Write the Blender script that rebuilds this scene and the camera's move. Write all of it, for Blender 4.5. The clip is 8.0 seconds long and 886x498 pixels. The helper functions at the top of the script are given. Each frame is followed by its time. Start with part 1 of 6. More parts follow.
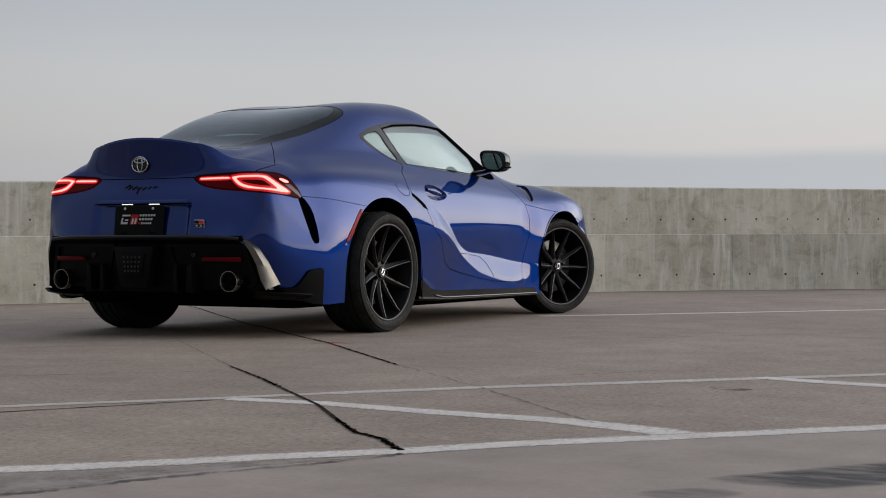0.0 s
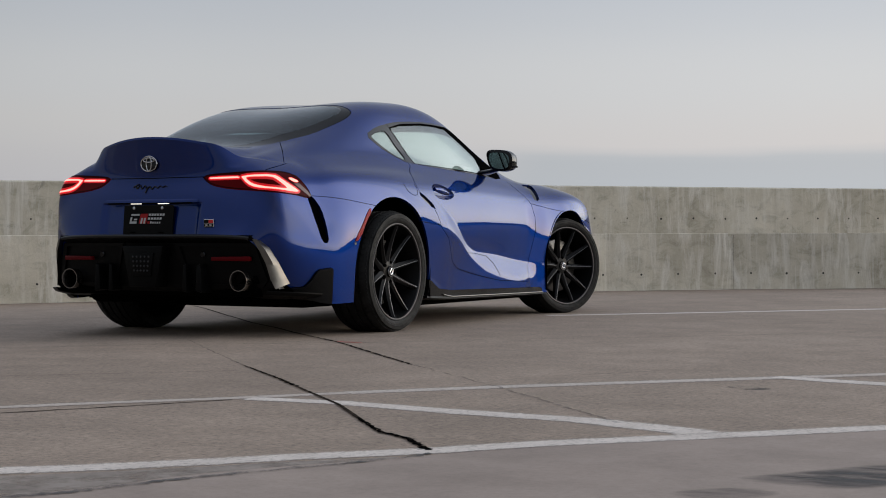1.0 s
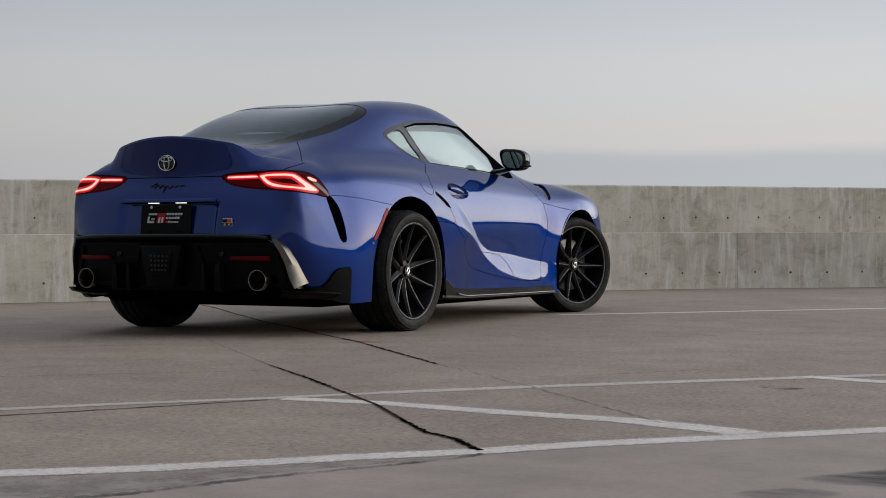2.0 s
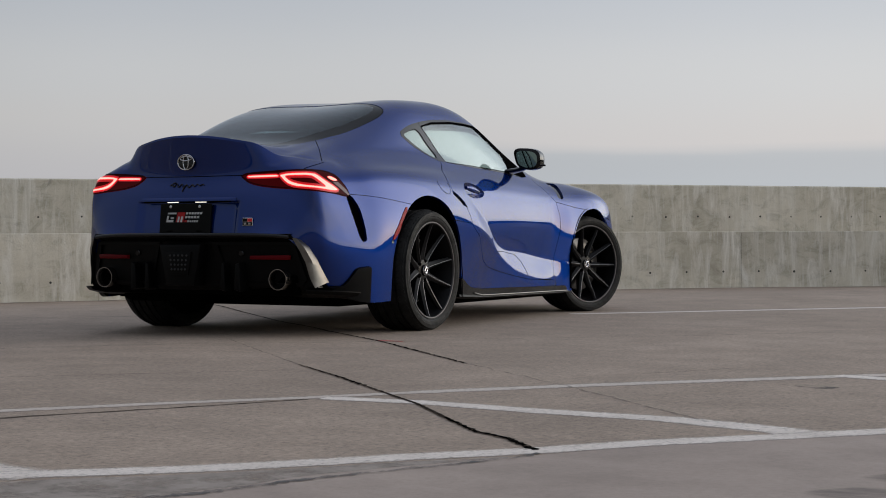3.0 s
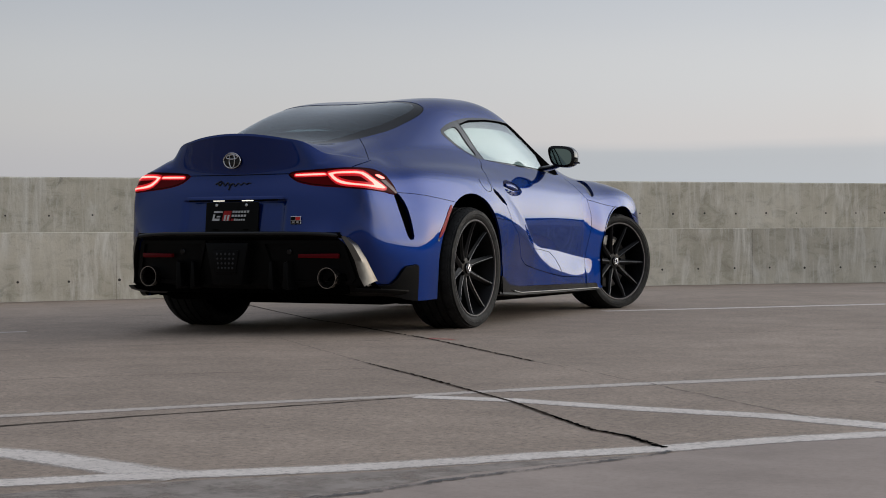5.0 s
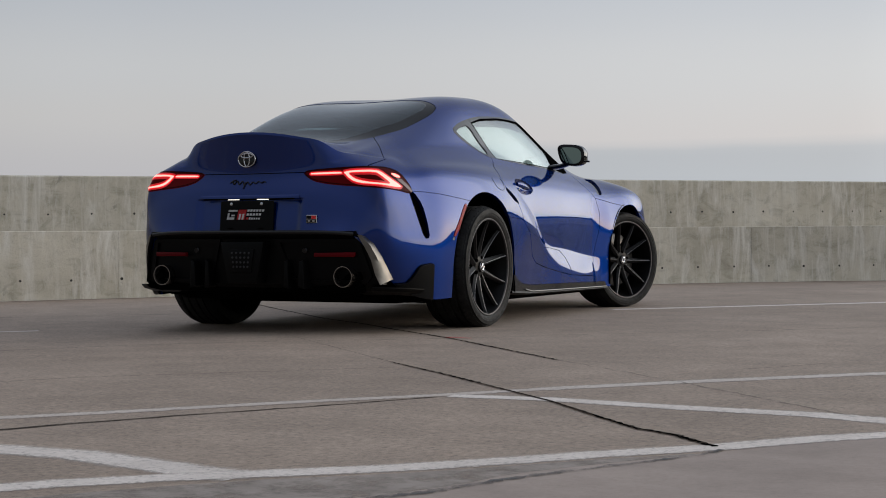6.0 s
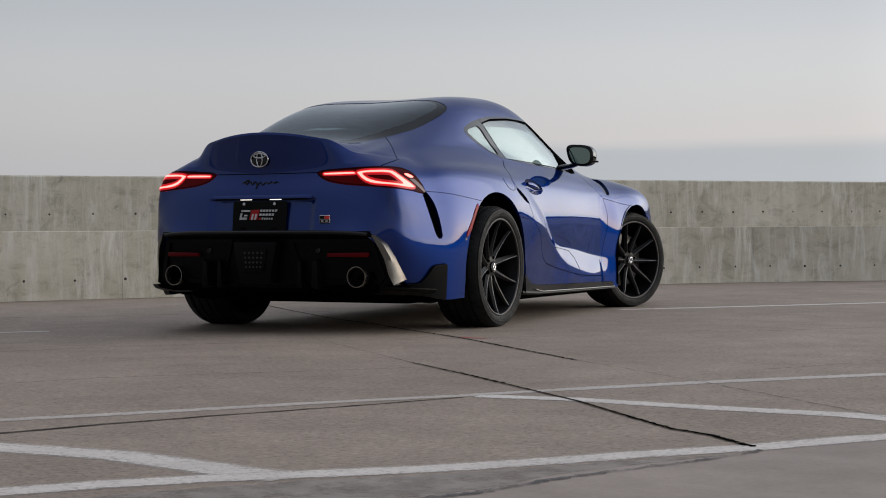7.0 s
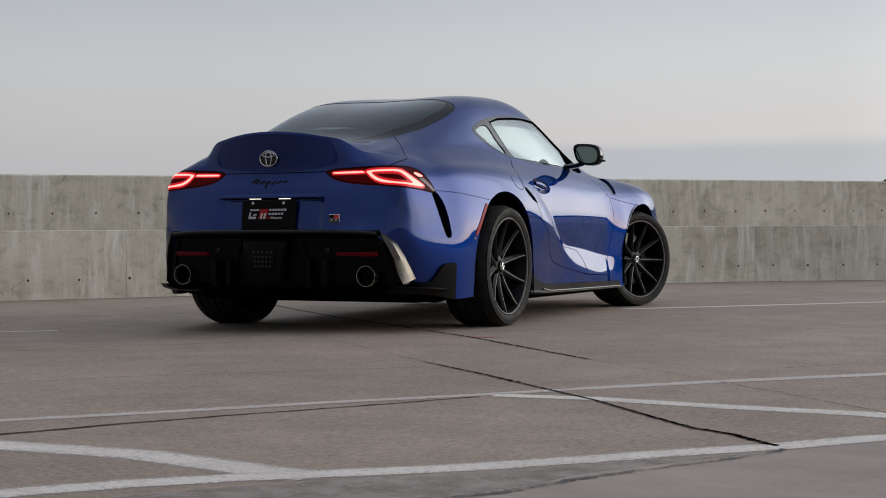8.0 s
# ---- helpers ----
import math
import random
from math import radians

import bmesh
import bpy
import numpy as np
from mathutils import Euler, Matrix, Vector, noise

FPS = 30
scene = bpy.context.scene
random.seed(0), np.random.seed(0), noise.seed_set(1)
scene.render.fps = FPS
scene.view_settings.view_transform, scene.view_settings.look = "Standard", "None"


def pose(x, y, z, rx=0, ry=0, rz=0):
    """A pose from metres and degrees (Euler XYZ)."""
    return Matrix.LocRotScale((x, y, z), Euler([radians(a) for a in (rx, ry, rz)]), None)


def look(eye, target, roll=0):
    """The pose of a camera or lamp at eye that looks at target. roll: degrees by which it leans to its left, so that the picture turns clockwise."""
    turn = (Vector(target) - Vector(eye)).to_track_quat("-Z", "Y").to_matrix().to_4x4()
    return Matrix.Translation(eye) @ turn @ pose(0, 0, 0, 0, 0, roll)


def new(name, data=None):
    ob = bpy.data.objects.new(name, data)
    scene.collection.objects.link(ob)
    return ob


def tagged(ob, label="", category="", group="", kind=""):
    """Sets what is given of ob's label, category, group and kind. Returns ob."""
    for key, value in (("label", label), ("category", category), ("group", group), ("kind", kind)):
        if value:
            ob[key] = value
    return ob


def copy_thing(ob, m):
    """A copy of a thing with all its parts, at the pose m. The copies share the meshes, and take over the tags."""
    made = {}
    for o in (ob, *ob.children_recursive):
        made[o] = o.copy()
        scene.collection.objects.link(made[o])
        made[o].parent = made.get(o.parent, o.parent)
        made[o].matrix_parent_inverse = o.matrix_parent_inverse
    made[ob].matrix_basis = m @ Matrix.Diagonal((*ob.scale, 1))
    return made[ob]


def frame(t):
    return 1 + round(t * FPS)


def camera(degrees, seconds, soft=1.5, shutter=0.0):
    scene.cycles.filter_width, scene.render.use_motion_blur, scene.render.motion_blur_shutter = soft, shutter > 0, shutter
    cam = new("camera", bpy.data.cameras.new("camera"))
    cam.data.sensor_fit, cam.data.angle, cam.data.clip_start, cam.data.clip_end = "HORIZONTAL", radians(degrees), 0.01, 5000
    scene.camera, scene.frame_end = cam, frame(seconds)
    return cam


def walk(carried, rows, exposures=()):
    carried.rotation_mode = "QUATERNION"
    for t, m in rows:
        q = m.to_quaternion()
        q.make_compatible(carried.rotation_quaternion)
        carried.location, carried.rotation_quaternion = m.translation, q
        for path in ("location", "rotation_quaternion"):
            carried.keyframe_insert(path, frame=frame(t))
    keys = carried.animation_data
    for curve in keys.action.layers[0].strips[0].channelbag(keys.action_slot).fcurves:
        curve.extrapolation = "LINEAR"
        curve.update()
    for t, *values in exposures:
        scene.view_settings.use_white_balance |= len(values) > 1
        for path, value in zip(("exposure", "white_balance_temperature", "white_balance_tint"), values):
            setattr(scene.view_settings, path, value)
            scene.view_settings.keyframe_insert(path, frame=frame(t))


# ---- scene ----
cam = camera(32.2, 8.0, 1.0)
PATH = [
    (0, (5.258, -7.342, 0.508), (4.304, -5.583, 0.497), 0.0),
    (0.5, (5.229, -7.354, 0.508), (4.278, -5.595, 0.497), 0.0),
    (1, (5.183, -7.379, 0.509), (4.237, -5.617, 0.497), 0.0),
    (1.5, (5.119, -7.41, 0.511), (4.178, -5.645, 0.498), 0.0),
    (3, (4.91, -7.52, 0.514), (3.988, -5.746, 0.499), 0.0),
    (3.5, (4.823, -7.559, 0.514), (3.907, -5.781, 0.498), 0.0),
    (4, (4.734, -7.601, 0.515), (3.825, -5.82, 0.498), 0.0),
    (4.5, (4.659, -7.647, 0.517), (3.756, -5.863, 0.499), -0.1),
    (6, (4.441, -7.757, 0.521), (3.563, -5.96, 0.5), -0.2),
    (6.5, (4.382, -7.785, 0.522), (3.511, -5.984, 0.5), -0.2),
    (7, (4.336, -7.806, 0.522), (3.469, -6.004, 0.501), -0.2),
    (7.5, (4.3, -7.82, 0.522), (3.435, -6.017, 0.5), -0.2),
    (8, (4.279, -7.831, 0.522), (3.415, -6.027, 0.5), -0.2),
]
walk(cam, [(t, look(eye, target, roll)) for t, eye, target, roll in PATH])

# ---------------------------------------------------------------- sky and light
world = bpy.data.worlds.new("dusk_sky")
scene.world = world
world.use_nodes = True
wn, wl = world.node_tree.nodes, world.node_tree.links
wn.clear()


def wnode(kind, **values):
    n = wn.new(kind)
    for k, v in values.items():
        n.inputs[k].default_value = v
    return n


SUN_HEADING = 50.0  # degrees clockwise from +y
sky = wn.new("ShaderNodeTexSky")
sky.sky_type, sky.sun_disc = "NISHITA", False
sky.sun_elevation, sky.sun_rotation = radians(4), radians(SUN_HEADING)
sky.air_density, sky.dust_density = 1.0, 3.0
coords = wn.new("ShaderNodeTexCoord")
split = wn.new("ShaderNodeSeparateXYZ")
wl.new(coords.outputs["Generated"], split.inputs[0])


def ramp(fac, *stops, ease=True):
    r = wn.new("ShaderNodeValToRGB")
    r.color_ramp.interpolation = "EASE" if ease else "LINEAR"
    while len(r.color_ramp.elements) < len(stops):
        r.color_ramp.elements.new(0.5)
    for e, (p, c) in zip(r.color_ramp.elements, stops):
        e.position, e.color = p, (*c, 1) if isinstance(c, tuple) else (c, c, c, 1)
    wl.new(fac, r.inputs["Fac"])
    return r.outputs["Color"]


def maths(kind, a, b):
    m = wn.new("ShaderNodeMath")
    m.operation = kind
    for socket, value in zip(m.inputs, (a, b)):
        if isinstance(value, (int, float)):
            socket.default_value = value
        else:
            wl.new(value, socket)
    return m.outputs[0]


def blend(a, b, fac, kind="MIX"):
    m = wn.new("ShaderNodeMix")
    m.data_type, m.blend_type = "RGBA", kind
    for socket, value in ((m.inputs["A"], a), (m.inputs["B"], b), (m.inputs["Factor"], fac)):
        if isinstance(value, (int, float)):
            socket.default_value = value if socket.type == "VALUE" else (value, value, value, 1)
        elif isinstance(value, tuple):
            socket.default_value = (*value, 1)
        else:
            wl.new(value, socket)
    return m.outputs["Result"]


stretch = wn.new("ShaderNodeMapping")
stretch.inputs["Scale"].default_value = (2.2, 2.2, 14.0)
wl.new(coords.outputs["Generated"], stretch.inputs["Vector"])
streaks = wn.new("ShaderNodeTexNoise")
streaks.inputs["Scale"].default_value, streaks.inputs["Detail"].default_value = 1.0, 5.0
wl.new(stretch.outputs[0], streaks.inputs["Vector"])
height = maths("ADD", split.outputs["Z"], maths("MULTIPLY", maths("SUBTRACT", streaks.outputs["Fac"], 0.5), 0.022))
# a thin veil of cloud: a blue-grey bank on the horizon, a pale warm gap over it, grey-blue above
veil = ramp(height, (0.0, (0.50, 0.55, 0.595)), (0.030, (0.485, 0.53, 0.57)), (0.053, (0.465, 0.505, 0.55)), (0.062, (0.605, 0.598, 0.612)), (0.10, (0.595, 0.605, 0.63)), (0.165, (0.505, 0.53, 0.582)), (0.40, (0.455, 0.49, 0.555)), (1.0, (0.50, 0.55, 0.63)))
# the bank lies only over the far end of the wall; elsewhere the horizon is plain haze
haze = ramp(height, (0.0, (0.555, 0.565, 0.60)), (0.044, (0.57, 0.575, 0.60)), (0.075, (0.60, 0.60, 0.615)), (0.10, (0.595, 0.605, 0.63)), (0.165, (0.505, 0.53, 0.582)), (0.40, (0.455, 0.49, 0.555)), (1.0, (0.50, 0.55, 0.63)))
aside = wn.new("ShaderNodeVectorMath")
aside.operation = "DOT_PRODUCT"
aside.inputs[1].default_value = (math.sin(radians(62)), math.cos(radians(62)), 0.0)
wl.new(coords.outputs["Generated"], aside.inputs[0])
drift = maths("ADD", aside.outputs["Value"], maths("MULTIPLY", maths("SUBTRACT", streaks.outputs["Fac"], 0.5), 0.12))
veil = blend(haze, veil, ramp(maths("ADD", drift, 0.05), (0.04, 0.0), (0.12, 1.0)))
# the sky is brightest where the sun has just set and darkest opposite
toward = wn.new("ShaderNodeVectorMath")
toward.operation = "DOT_PRODUCT"
toward.inputs[1].default_value = (math.sin(radians(SUN_HEADING)), math.cos(radians(SUN_HEADING)), 0.0)
wl.new(coords.outputs["Generated"], toward.inputs[0])
fall = ramp(maths("ADD", maths("MULTIPLY", toward.outputs["Value"], 0.5), 0.5), (0.0, 0.115), (0.25, 0.125), (0.40, 0.20), (0.52, 0.228), (0.735, 0.262), (0.79, 0.33), (0.84, 0.62), (0.90, (1.47, 1.44, 1.30)), (1.0, (1.92, 1.86, 1.64)))
around = blend(fall, 0.275, ramp(split.outputs["Z"], (0.14, 0.0), (0.95, 1.0)))
around = blend(around, (3.76, 3.76, 3.86), 1.0, "MULTIPLY")
veil = blend(veil, around, 1.0, "MULTIPLY")
mix = blend(veil, sky.outputs["Color"], 0.05)
background = wnode("ShaderNodeBackground", Strength=1.0)
wl.new(mix, background.inputs["Color"])
out = wn.new("ShaderNodeOutputWorld")
wl.new(background.outputs[0], out.inputs["Surface"])

sun = new("sun", bpy.data.lights.new("sun", "SUN"))
sun.data.energy, sun.data.angle, sun.data.color = 0.40, radians(50), (1.0, 0.92, 0.84)
sun.matrix_world = look((30 * math.sin(radians(SUN_HEADING)), 30 * math.cos(radians(SUN_HEADING)), 6), (0, 0, 0))


# ---------------------------------------------------------------- materials
def material(name, color, rough=0.5, metal=0.0, **more):
    m = bpy.data.materials.new(name)
    m.use_nodes = True
    b = m.node_tree.nodes["Principled BSDF"]
    b.inputs["Base Color"].default_value = (*color, 1)
    b.inputs["Roughness"].default_value, b.inputs["Metallic"].default_value = rough, metal
    for k, v in more.items():
        b.inputs[k.replace("_", " ")].default_value = v
    return m


class Nodes:
    """Short hand to build a node material round its Principled shader."""

    def __init__(self, m):
        self.n, self.l = m.node_tree.nodes, m.node_tree.links
        self.shader = self.n["Principled BSDF"]
        self.coord = self.n.new("ShaderNodeTexCoord").outputs["Object"]

    def mapped(self, scale, turn=0.0):
        m = self.n.new("ShaderNodeMapping")
        m.inputs["Scale"].default_value = scale
        m.inputs["Rotation"].default_value = (0, 0, turn)
        self.l.new(self.coord, m.inputs["Vector"])
        return m.outputs[0]

    def noise(self, scale, detail=4.0, rough=0.6, vector=None, distort=0.0):
        t = self.n.new("ShaderNodeTexNoise")
        t.inputs["Scale"].default_value, t.inputs["Detail"].default_value = scale, detail
        t.inputs["Roughness"].default_value, t.inputs["Distortion"].default_value = rough, distort
        self.l.new(vector or self.coord, t.inputs["Vector"])
        return t.outputs["Fac"]

    def cells(self, scale, vector=None):
        t = self.n.new("ShaderNodeTexVoronoi")
        t.inputs["Scale"].default_value = scale
        self.l.new(vector or self.coord, t.inputs["Vector"])
        return t.outputs["Distance"]

    def ramp(self, fac, *stops):
        r = self.n.new("ShaderNodeValToRGB")
        while len(r.color_ramp.elements) < len(stops):
            r.color_ramp.elements.new(0.5)
        for e, (p, c) in zip(r.color_ramp.elements, stops):
            e.position, e.color = p, (*c, 1) if isinstance(c, tuple) else (c, c, c, 1)
        self.l.new(fac, r.inputs[0])
        return r.outputs["Color"]

    def blend(self, a, b, fac, mode="MIX"):
        m = self.n.new("ShaderNodeMix")
        m.data_type, m.blend_type = "RGBA", mode
        for value, socket in ((fac, m.inputs["Factor"]), (a, m.inputs["A"]), (b, m.inputs["B"])):
            if isinstance(value, (int, float)):
                socket.default_value = value if socket.type == "VALUE" else (value, value, value, 1)
            elif isinstance(value, tuple):
                socket.default_value = (*value, 1)
            else:
                self.l.new(value, socket)
        return m.outputs["Result"]

    def set(self, name, value):
        self.l.new(value, self.shader.inputs[name])

    def bump(self, height, strength, distance):
        b = self.n.new("ShaderNodeBump")
        b.inputs["Strength"].default_value, b.inputs["Distance"].default_value = strength, distance
        self.l.new(height, b.inputs["Height"])
        self.l.new(b.outputs[0], self.shader.inputs["Normal"])

    def across(self):
        """1 along the middle of a ribbon, 0 along its edges."""
        a = self.n.new("ShaderNodeAttribute")
        a.attribute_name = "across"
        return a.outputs["Fac"]

    def worn(self, mask):
        """Let the ground show where the mask is black."""
        t, m = self.n.new("ShaderNodeBsdfTransparent"), self.n.new("ShaderNodeMixShader")
        self.l.new(mask, m.inputs[0])
        self.l.new(t.outputs[0], m.inputs[1])
        self.l.new(self.shader.outputs[0], m.inputs[2])
        self.l.new(m.outputs[0], self.n["Material Output"].inputs["Surface"])


PAINT = bpy.data.materials.new("blue_metallic_paint")
PAINT.use_nodes = True
n = Nodes(PAINT)
# blue flakes and pigment under a clear coat
flake = n.n.new("ShaderNodeBsdfAnisotropic")
n.l.new(n.blend((0.0015, 0.018, 0.122), (0.003, 0.029, 0.182), n.ramp(n.noise(1400, 2), (0.35, 0.0), (0.65, 1.0))), flake.inputs["Color"])
n.l.new(n.ramp(n.noise(3, 3), (0.3, 0.40), (0.7, 0.45)), flake.inputs["Roughness"])
pigment = n.n.new("ShaderNodeBsdfDiffuse")
pigment.inputs["Color"].default_value = (0.0006, 0.010, 0.092, 1)
under = n.n.new("ShaderNodeMixShader")
under.inputs[0].default_value = 0.28
n.l.new(flake.outputs[0], under.inputs[1])
n.l.new(pigment.outputs[0], under.inputs[2])
coat = n.n.new("ShaderNodeBsdfAnisotropic")
coat.inputs["Roughness"].default_value = 0.012
shine = n.n.new("ShaderNodeFresnel")
shine.inputs["IOR"].default_value = 1.51
finish = n.n.new("ShaderNodeMixShader")
n.l.new(shine.outputs[0], finish.inputs[0])
n.l.new(under.outputs[0], finish.inputs[1])
n.l.new(coat.outputs[0], finish.inputs[2])
n.l.new(finish.outputs[0], n.n["Material Output"].inputs["Surface"])
n.n.remove(n.shader)

RUBBER = material("tyre_rubber", (0.0065, 0.0065, 0.0065), 0.66, Specular_IOR_Level=0.14)
n = Nodes(RUBBER)
n.set("Base Color", n.ramp(n.noise(18, 5), (0.35, (0.006, 0.006, 0.006)), (0.7, (0.016, 0.016, 0.0155))))
n.set("Roughness", n.ramp(n.noise(40, 3), (0.3, 0.5), (0.7, 0.75)))
n.bump(n.noise(220, 3), 0.15, 0.001)

BLACK = material("satin_black_plastic", (0.0016, 0.0016, 0.0018), 0.42, Specular_IOR_Level=0.09)
n = Nodes(BLACK)
n.set("Roughness", n.ramp(n.noise(25, 4), (0.3, 0.38), (0.7, 0.52)))
n.bump(n.noise(900, 2), 0.05, 0.0005)
GLOSS = material("gloss_black", (0.003, 0.003, 0.0035), 0.08, Specular_IOR_Level=0.3)
FRIT = material("black_printed_glass", (0.003, 0.003, 0.0035), 0.03, Specular_IOR_Level=0.12)
GAP = material("dark_underbody", (0.0008, 0.0008, 0.0008), 0.9, Specular_IOR_Level=0.02)
RIM = material("matte_black_alloy", (0.004, 0.004, 0.0044), 0.40, 0.0, Specular_IOR_Level=0.13)
n = Nodes(RIM)
n.set("Roughness", n.ramp(n.noise(30, 4), (0.3, 0.34), (0.7, 0.46)))
# edge highlight of the black spokes, put into a lighter metal
RIM_EDGE = material("wheel_edge_highlight", (0.17, 0.17, 0.178), 0.30, 0.9)
RIM_LIP = material("dark_wheel_lip", (0.045, 0.045, 0.048), 0.34, 0.8)
STEEL = material("brushed_exhaust_steel", (0.42, 0.40, 0.38), 0.24, 1.0)
n = Nodes(STEEL)
n.set("Base Color", n.ramp(n.noise(12, 4), (0.35, (0.20, 0.18, 0.165)), (0.7, (0.40, 0.38, 0.36))))
SILVER = material("satin_grey_trim", (0.33, 0.33, 0.32), 0.30, 0.95)
n = Nodes(SILVER)
n.set("Base Color", n.ramp(n.noise(8, 4), (0.3, (0.095, 0.089, 0.080)), (0.7, (0.155, 0.146, 0.132))))
CHROME = material("dark_chrome", (0.50, 0.50, 0.52), 0.12, 1.0)
DISC = material("cast_iron_disc", (0.11, 0.105, 0.10), 0.35, 0.9)
LENS = material("red_lamp_lens", (0.014, 0.0001, 0.0003), 0.08, Specular_IOR_Level=0.05, Emission_Color=(1.0, 0.003, 0.012, 1.0), Emission_Strength=0.028)
CLEAR = material("smoked_lamp_lens", (0.06, 0.008, 0.009), 0.10, Coat_Weight=0.2)
REFLEX = material("red_reflector", (0.25, 0.006, 0.009), 0.35, Specular_IOR_Level=0.08)
n = Nodes(REFLEX)
n.bump(n.cells(260), 0.2, 0.001)
BAR_REFLEX = material("dark_red_reflector", (0.085, 0.0015, 0.004), 0.2, Specular_IOR_Level=0.08)
TRIM = material("gloss_black_window_trim", (0.008, 0.008, 0.009), 0.14, Specular_IOR_Level=0.3)
SATIN = material("satin_black_trim", (0.004, 0.004, 0.0045), 0.24, Specular_IOR_Level=0.2)
SEAL_RUBBER = material("black_window_rubber", (0.0025, 0.0025, 0.0027), 0.9, Specular_IOR_Level=0.0)
MARK_RED = material("red_paint", (0.55, 0.01, 0.012), 0.4)
MARK_WHITE = material("white_print", (0.75, 0.75, 0.75), 0.5)
MIRROR = material("mirror_glass", (0.20, 0.28, 0.28), 0.01, 1.0)
FABRIC = material("black_upholstery", (0.018, 0.018, 0.019), 0.8)
n = Nodes(FABRIC)
n.bump(n.noise(300, 3), 0.2, 0.001)


def glow(name, color, strength):
    m = material(name, (0.1, 0.0, 0.0), 0.3)
    b = m.node_tree.nodes["Principled BSDF"]
    b.inputs["Emission Color"].default_value, b.inputs["Emission Strength"].default_value = (*color, 1), strength
    return m


TAIL_GLOW = glow("lit_tail_light", (1.0, 0.15, 0.125), 4.6)
TAIL_EDGE = glow("red_tail_glow", (1.0, 0.008, 0.015), 1.0)
TAIL_HALO = glow("faint_red_tail_glow", (1.0, 0.003, 0.012), 0.42)
LENS_RIM = material("dark_red_lens_rim", (0.016, 0.0002, 0.0006), 0.3, Specular_IOR_Level=0.03)
LAMP_GLOW = glow("lit_plate_lamp", (1.0, 0.95, 0.85), 1.3)


def glass(name, tint):
    return material(name, tint, 0.0, 0.0, Transmission_Weight=1.0, IOR=1.45)


SIDE_GLASS = glass("green_tinted_glass", (0.71, 0.82, 0.79))
REAR_GLASS = glass("dark_tinted_glass", (0.17, 0.25, 0.30))
REAR_GLASS.node_tree.nodes["Principled BSDF"].inputs["IOR"].default_value = 1.27

CONCRETE = material("cast_concrete", (0.34, 0.34, 0.31), 0.88)
n = Nodes(CONCRETE)
cloud = n.ramp(n.noise(0.9, 7, 0.66), (0.30, (0.345, 0.313, 0.246)), (0.50, (0.484, 0.445, 0.358)), (0.72, (0.578, 0.536, 0.446)))
drip = n.ramp(n.noise(1.0, 6, 0.7, n.mapped((11.0, 11.0, 0.8)), distort=0.6), (0.32, (0.70, 0.69, 0.66)), (0.46, (1.0, 1.0, 1.0)), (0.70, (1.05, 1.05, 1.05)))
blot = n.ramp(n.noise(4.5, 7, 0.72, n.mapped((1.0, 1.0, 1.6)), distort=0.8), (0.34, (0.74, 0.74, 0.72)), (0.50, (1.0, 1.0, 1.0)), (0.70, (1.08, 1.08, 1.08)))
tone = n.blend(n.blend(cloud, drip, 0.35, "MULTIPLY"), blot, 1.0, "MULTIPLY")
# lime that has run down the face, in ragged streaks
lime = n.blend(n.ramp(n.noise(1.0, 7, 0.75, n.mapped((9.0, 9.0, 1.3)), distort=0.5), (0.47, 0.0), (0.66, 1.0)), n.ramp(n.noise(0.8, 3), (0.32, 0.0), (0.48, 1.0)), 1.0, "MULTIPLY")
tone = n.blend(tone, (0.64, 0.612, 0.545), lime)
# dark damp blots with a sharp edge
damp = n.blend(n.ramp(n.noise(3.0, 8, 0.75, distort=1.2), (0.60, 0.0), (0.66, 0.8)), n.ramp(n.noise(0.7, 2), (0.52, 0.0), (0.62, 0.8)), 1.0, "MULTIPLY")
tone = n.blend(tone, (0.20, 0.19, 0.165), damp)
pores = n.ramp(n.noise(60, 3, 0.7), (0.28, (0.55, 0.55, 0.55)), (0.38, (1.0, 1.0, 1.0)))
n.set("Base Color", n.blend(tone, pores, 0.6, "MULTIPLY"))
n.bump(n.noise(45, 6, 0.7), 0.25, 0.01)


def apron(name, dark, light, grain):
    m = material(name, light, 0.85)
    n = Nodes(m)
    broad = n.ramp(n.noise(0.55, 6, 0.6, distort=0.6), (0.30, dark), (0.70, light))
    stain = n.ramp(n.noise(3.2, 7, 0.7), (0.30, (0.80, 0.80, 0.80)), (0.60, (1.04, 1.04, 1.04)))
    speck = n.ramp(n.noise(60, 4, 0.75), (0.34, (0.58, 0.57, 0.56)), (0.47, (1.0, 1.0, 1.0)), (0.66, (1.26, 1.26, 1.24)))
    sand = n.ramp(n.noise(430, 2, 0.6), (0.35, (0.74, 0.74, 0.74)), (0.65, (1.20, 1.20, 1.20)))
    pits = n.ramp(n.cells(48), (0.10, (0.52, 0.51, 0.50)), (0.26, (1.0, 1.0, 1.0)), (0.62, (1.0, 1.0, 1.0)), (0.80, (1.22, 1.21, 1.19)))
    c = n.blend(n.blend(broad, stain, 1.0, "MULTIPLY"), pits, 0.8 * min(grain, 1.0), "MULTIPLY")
    c = n.blend(c, speck, grain, "MULTIPLY")
    n.set("Base Color", n.blend(c, sand, grain, "MULTIPLY"))
    n.bump(n.noise(120, 5, 0.75), 0.35 * grain, 0.006)
    return m


GROUND = apron("worn_concrete_apron", (0.236, 0.181, 0.140), (0.322, 0.250, 0.197), 0.85)
SLAB = apron("smooth_concrete_slab", (0.270, 0.214, 0.182), (0.325, 0.262, 0.224), 0.18)

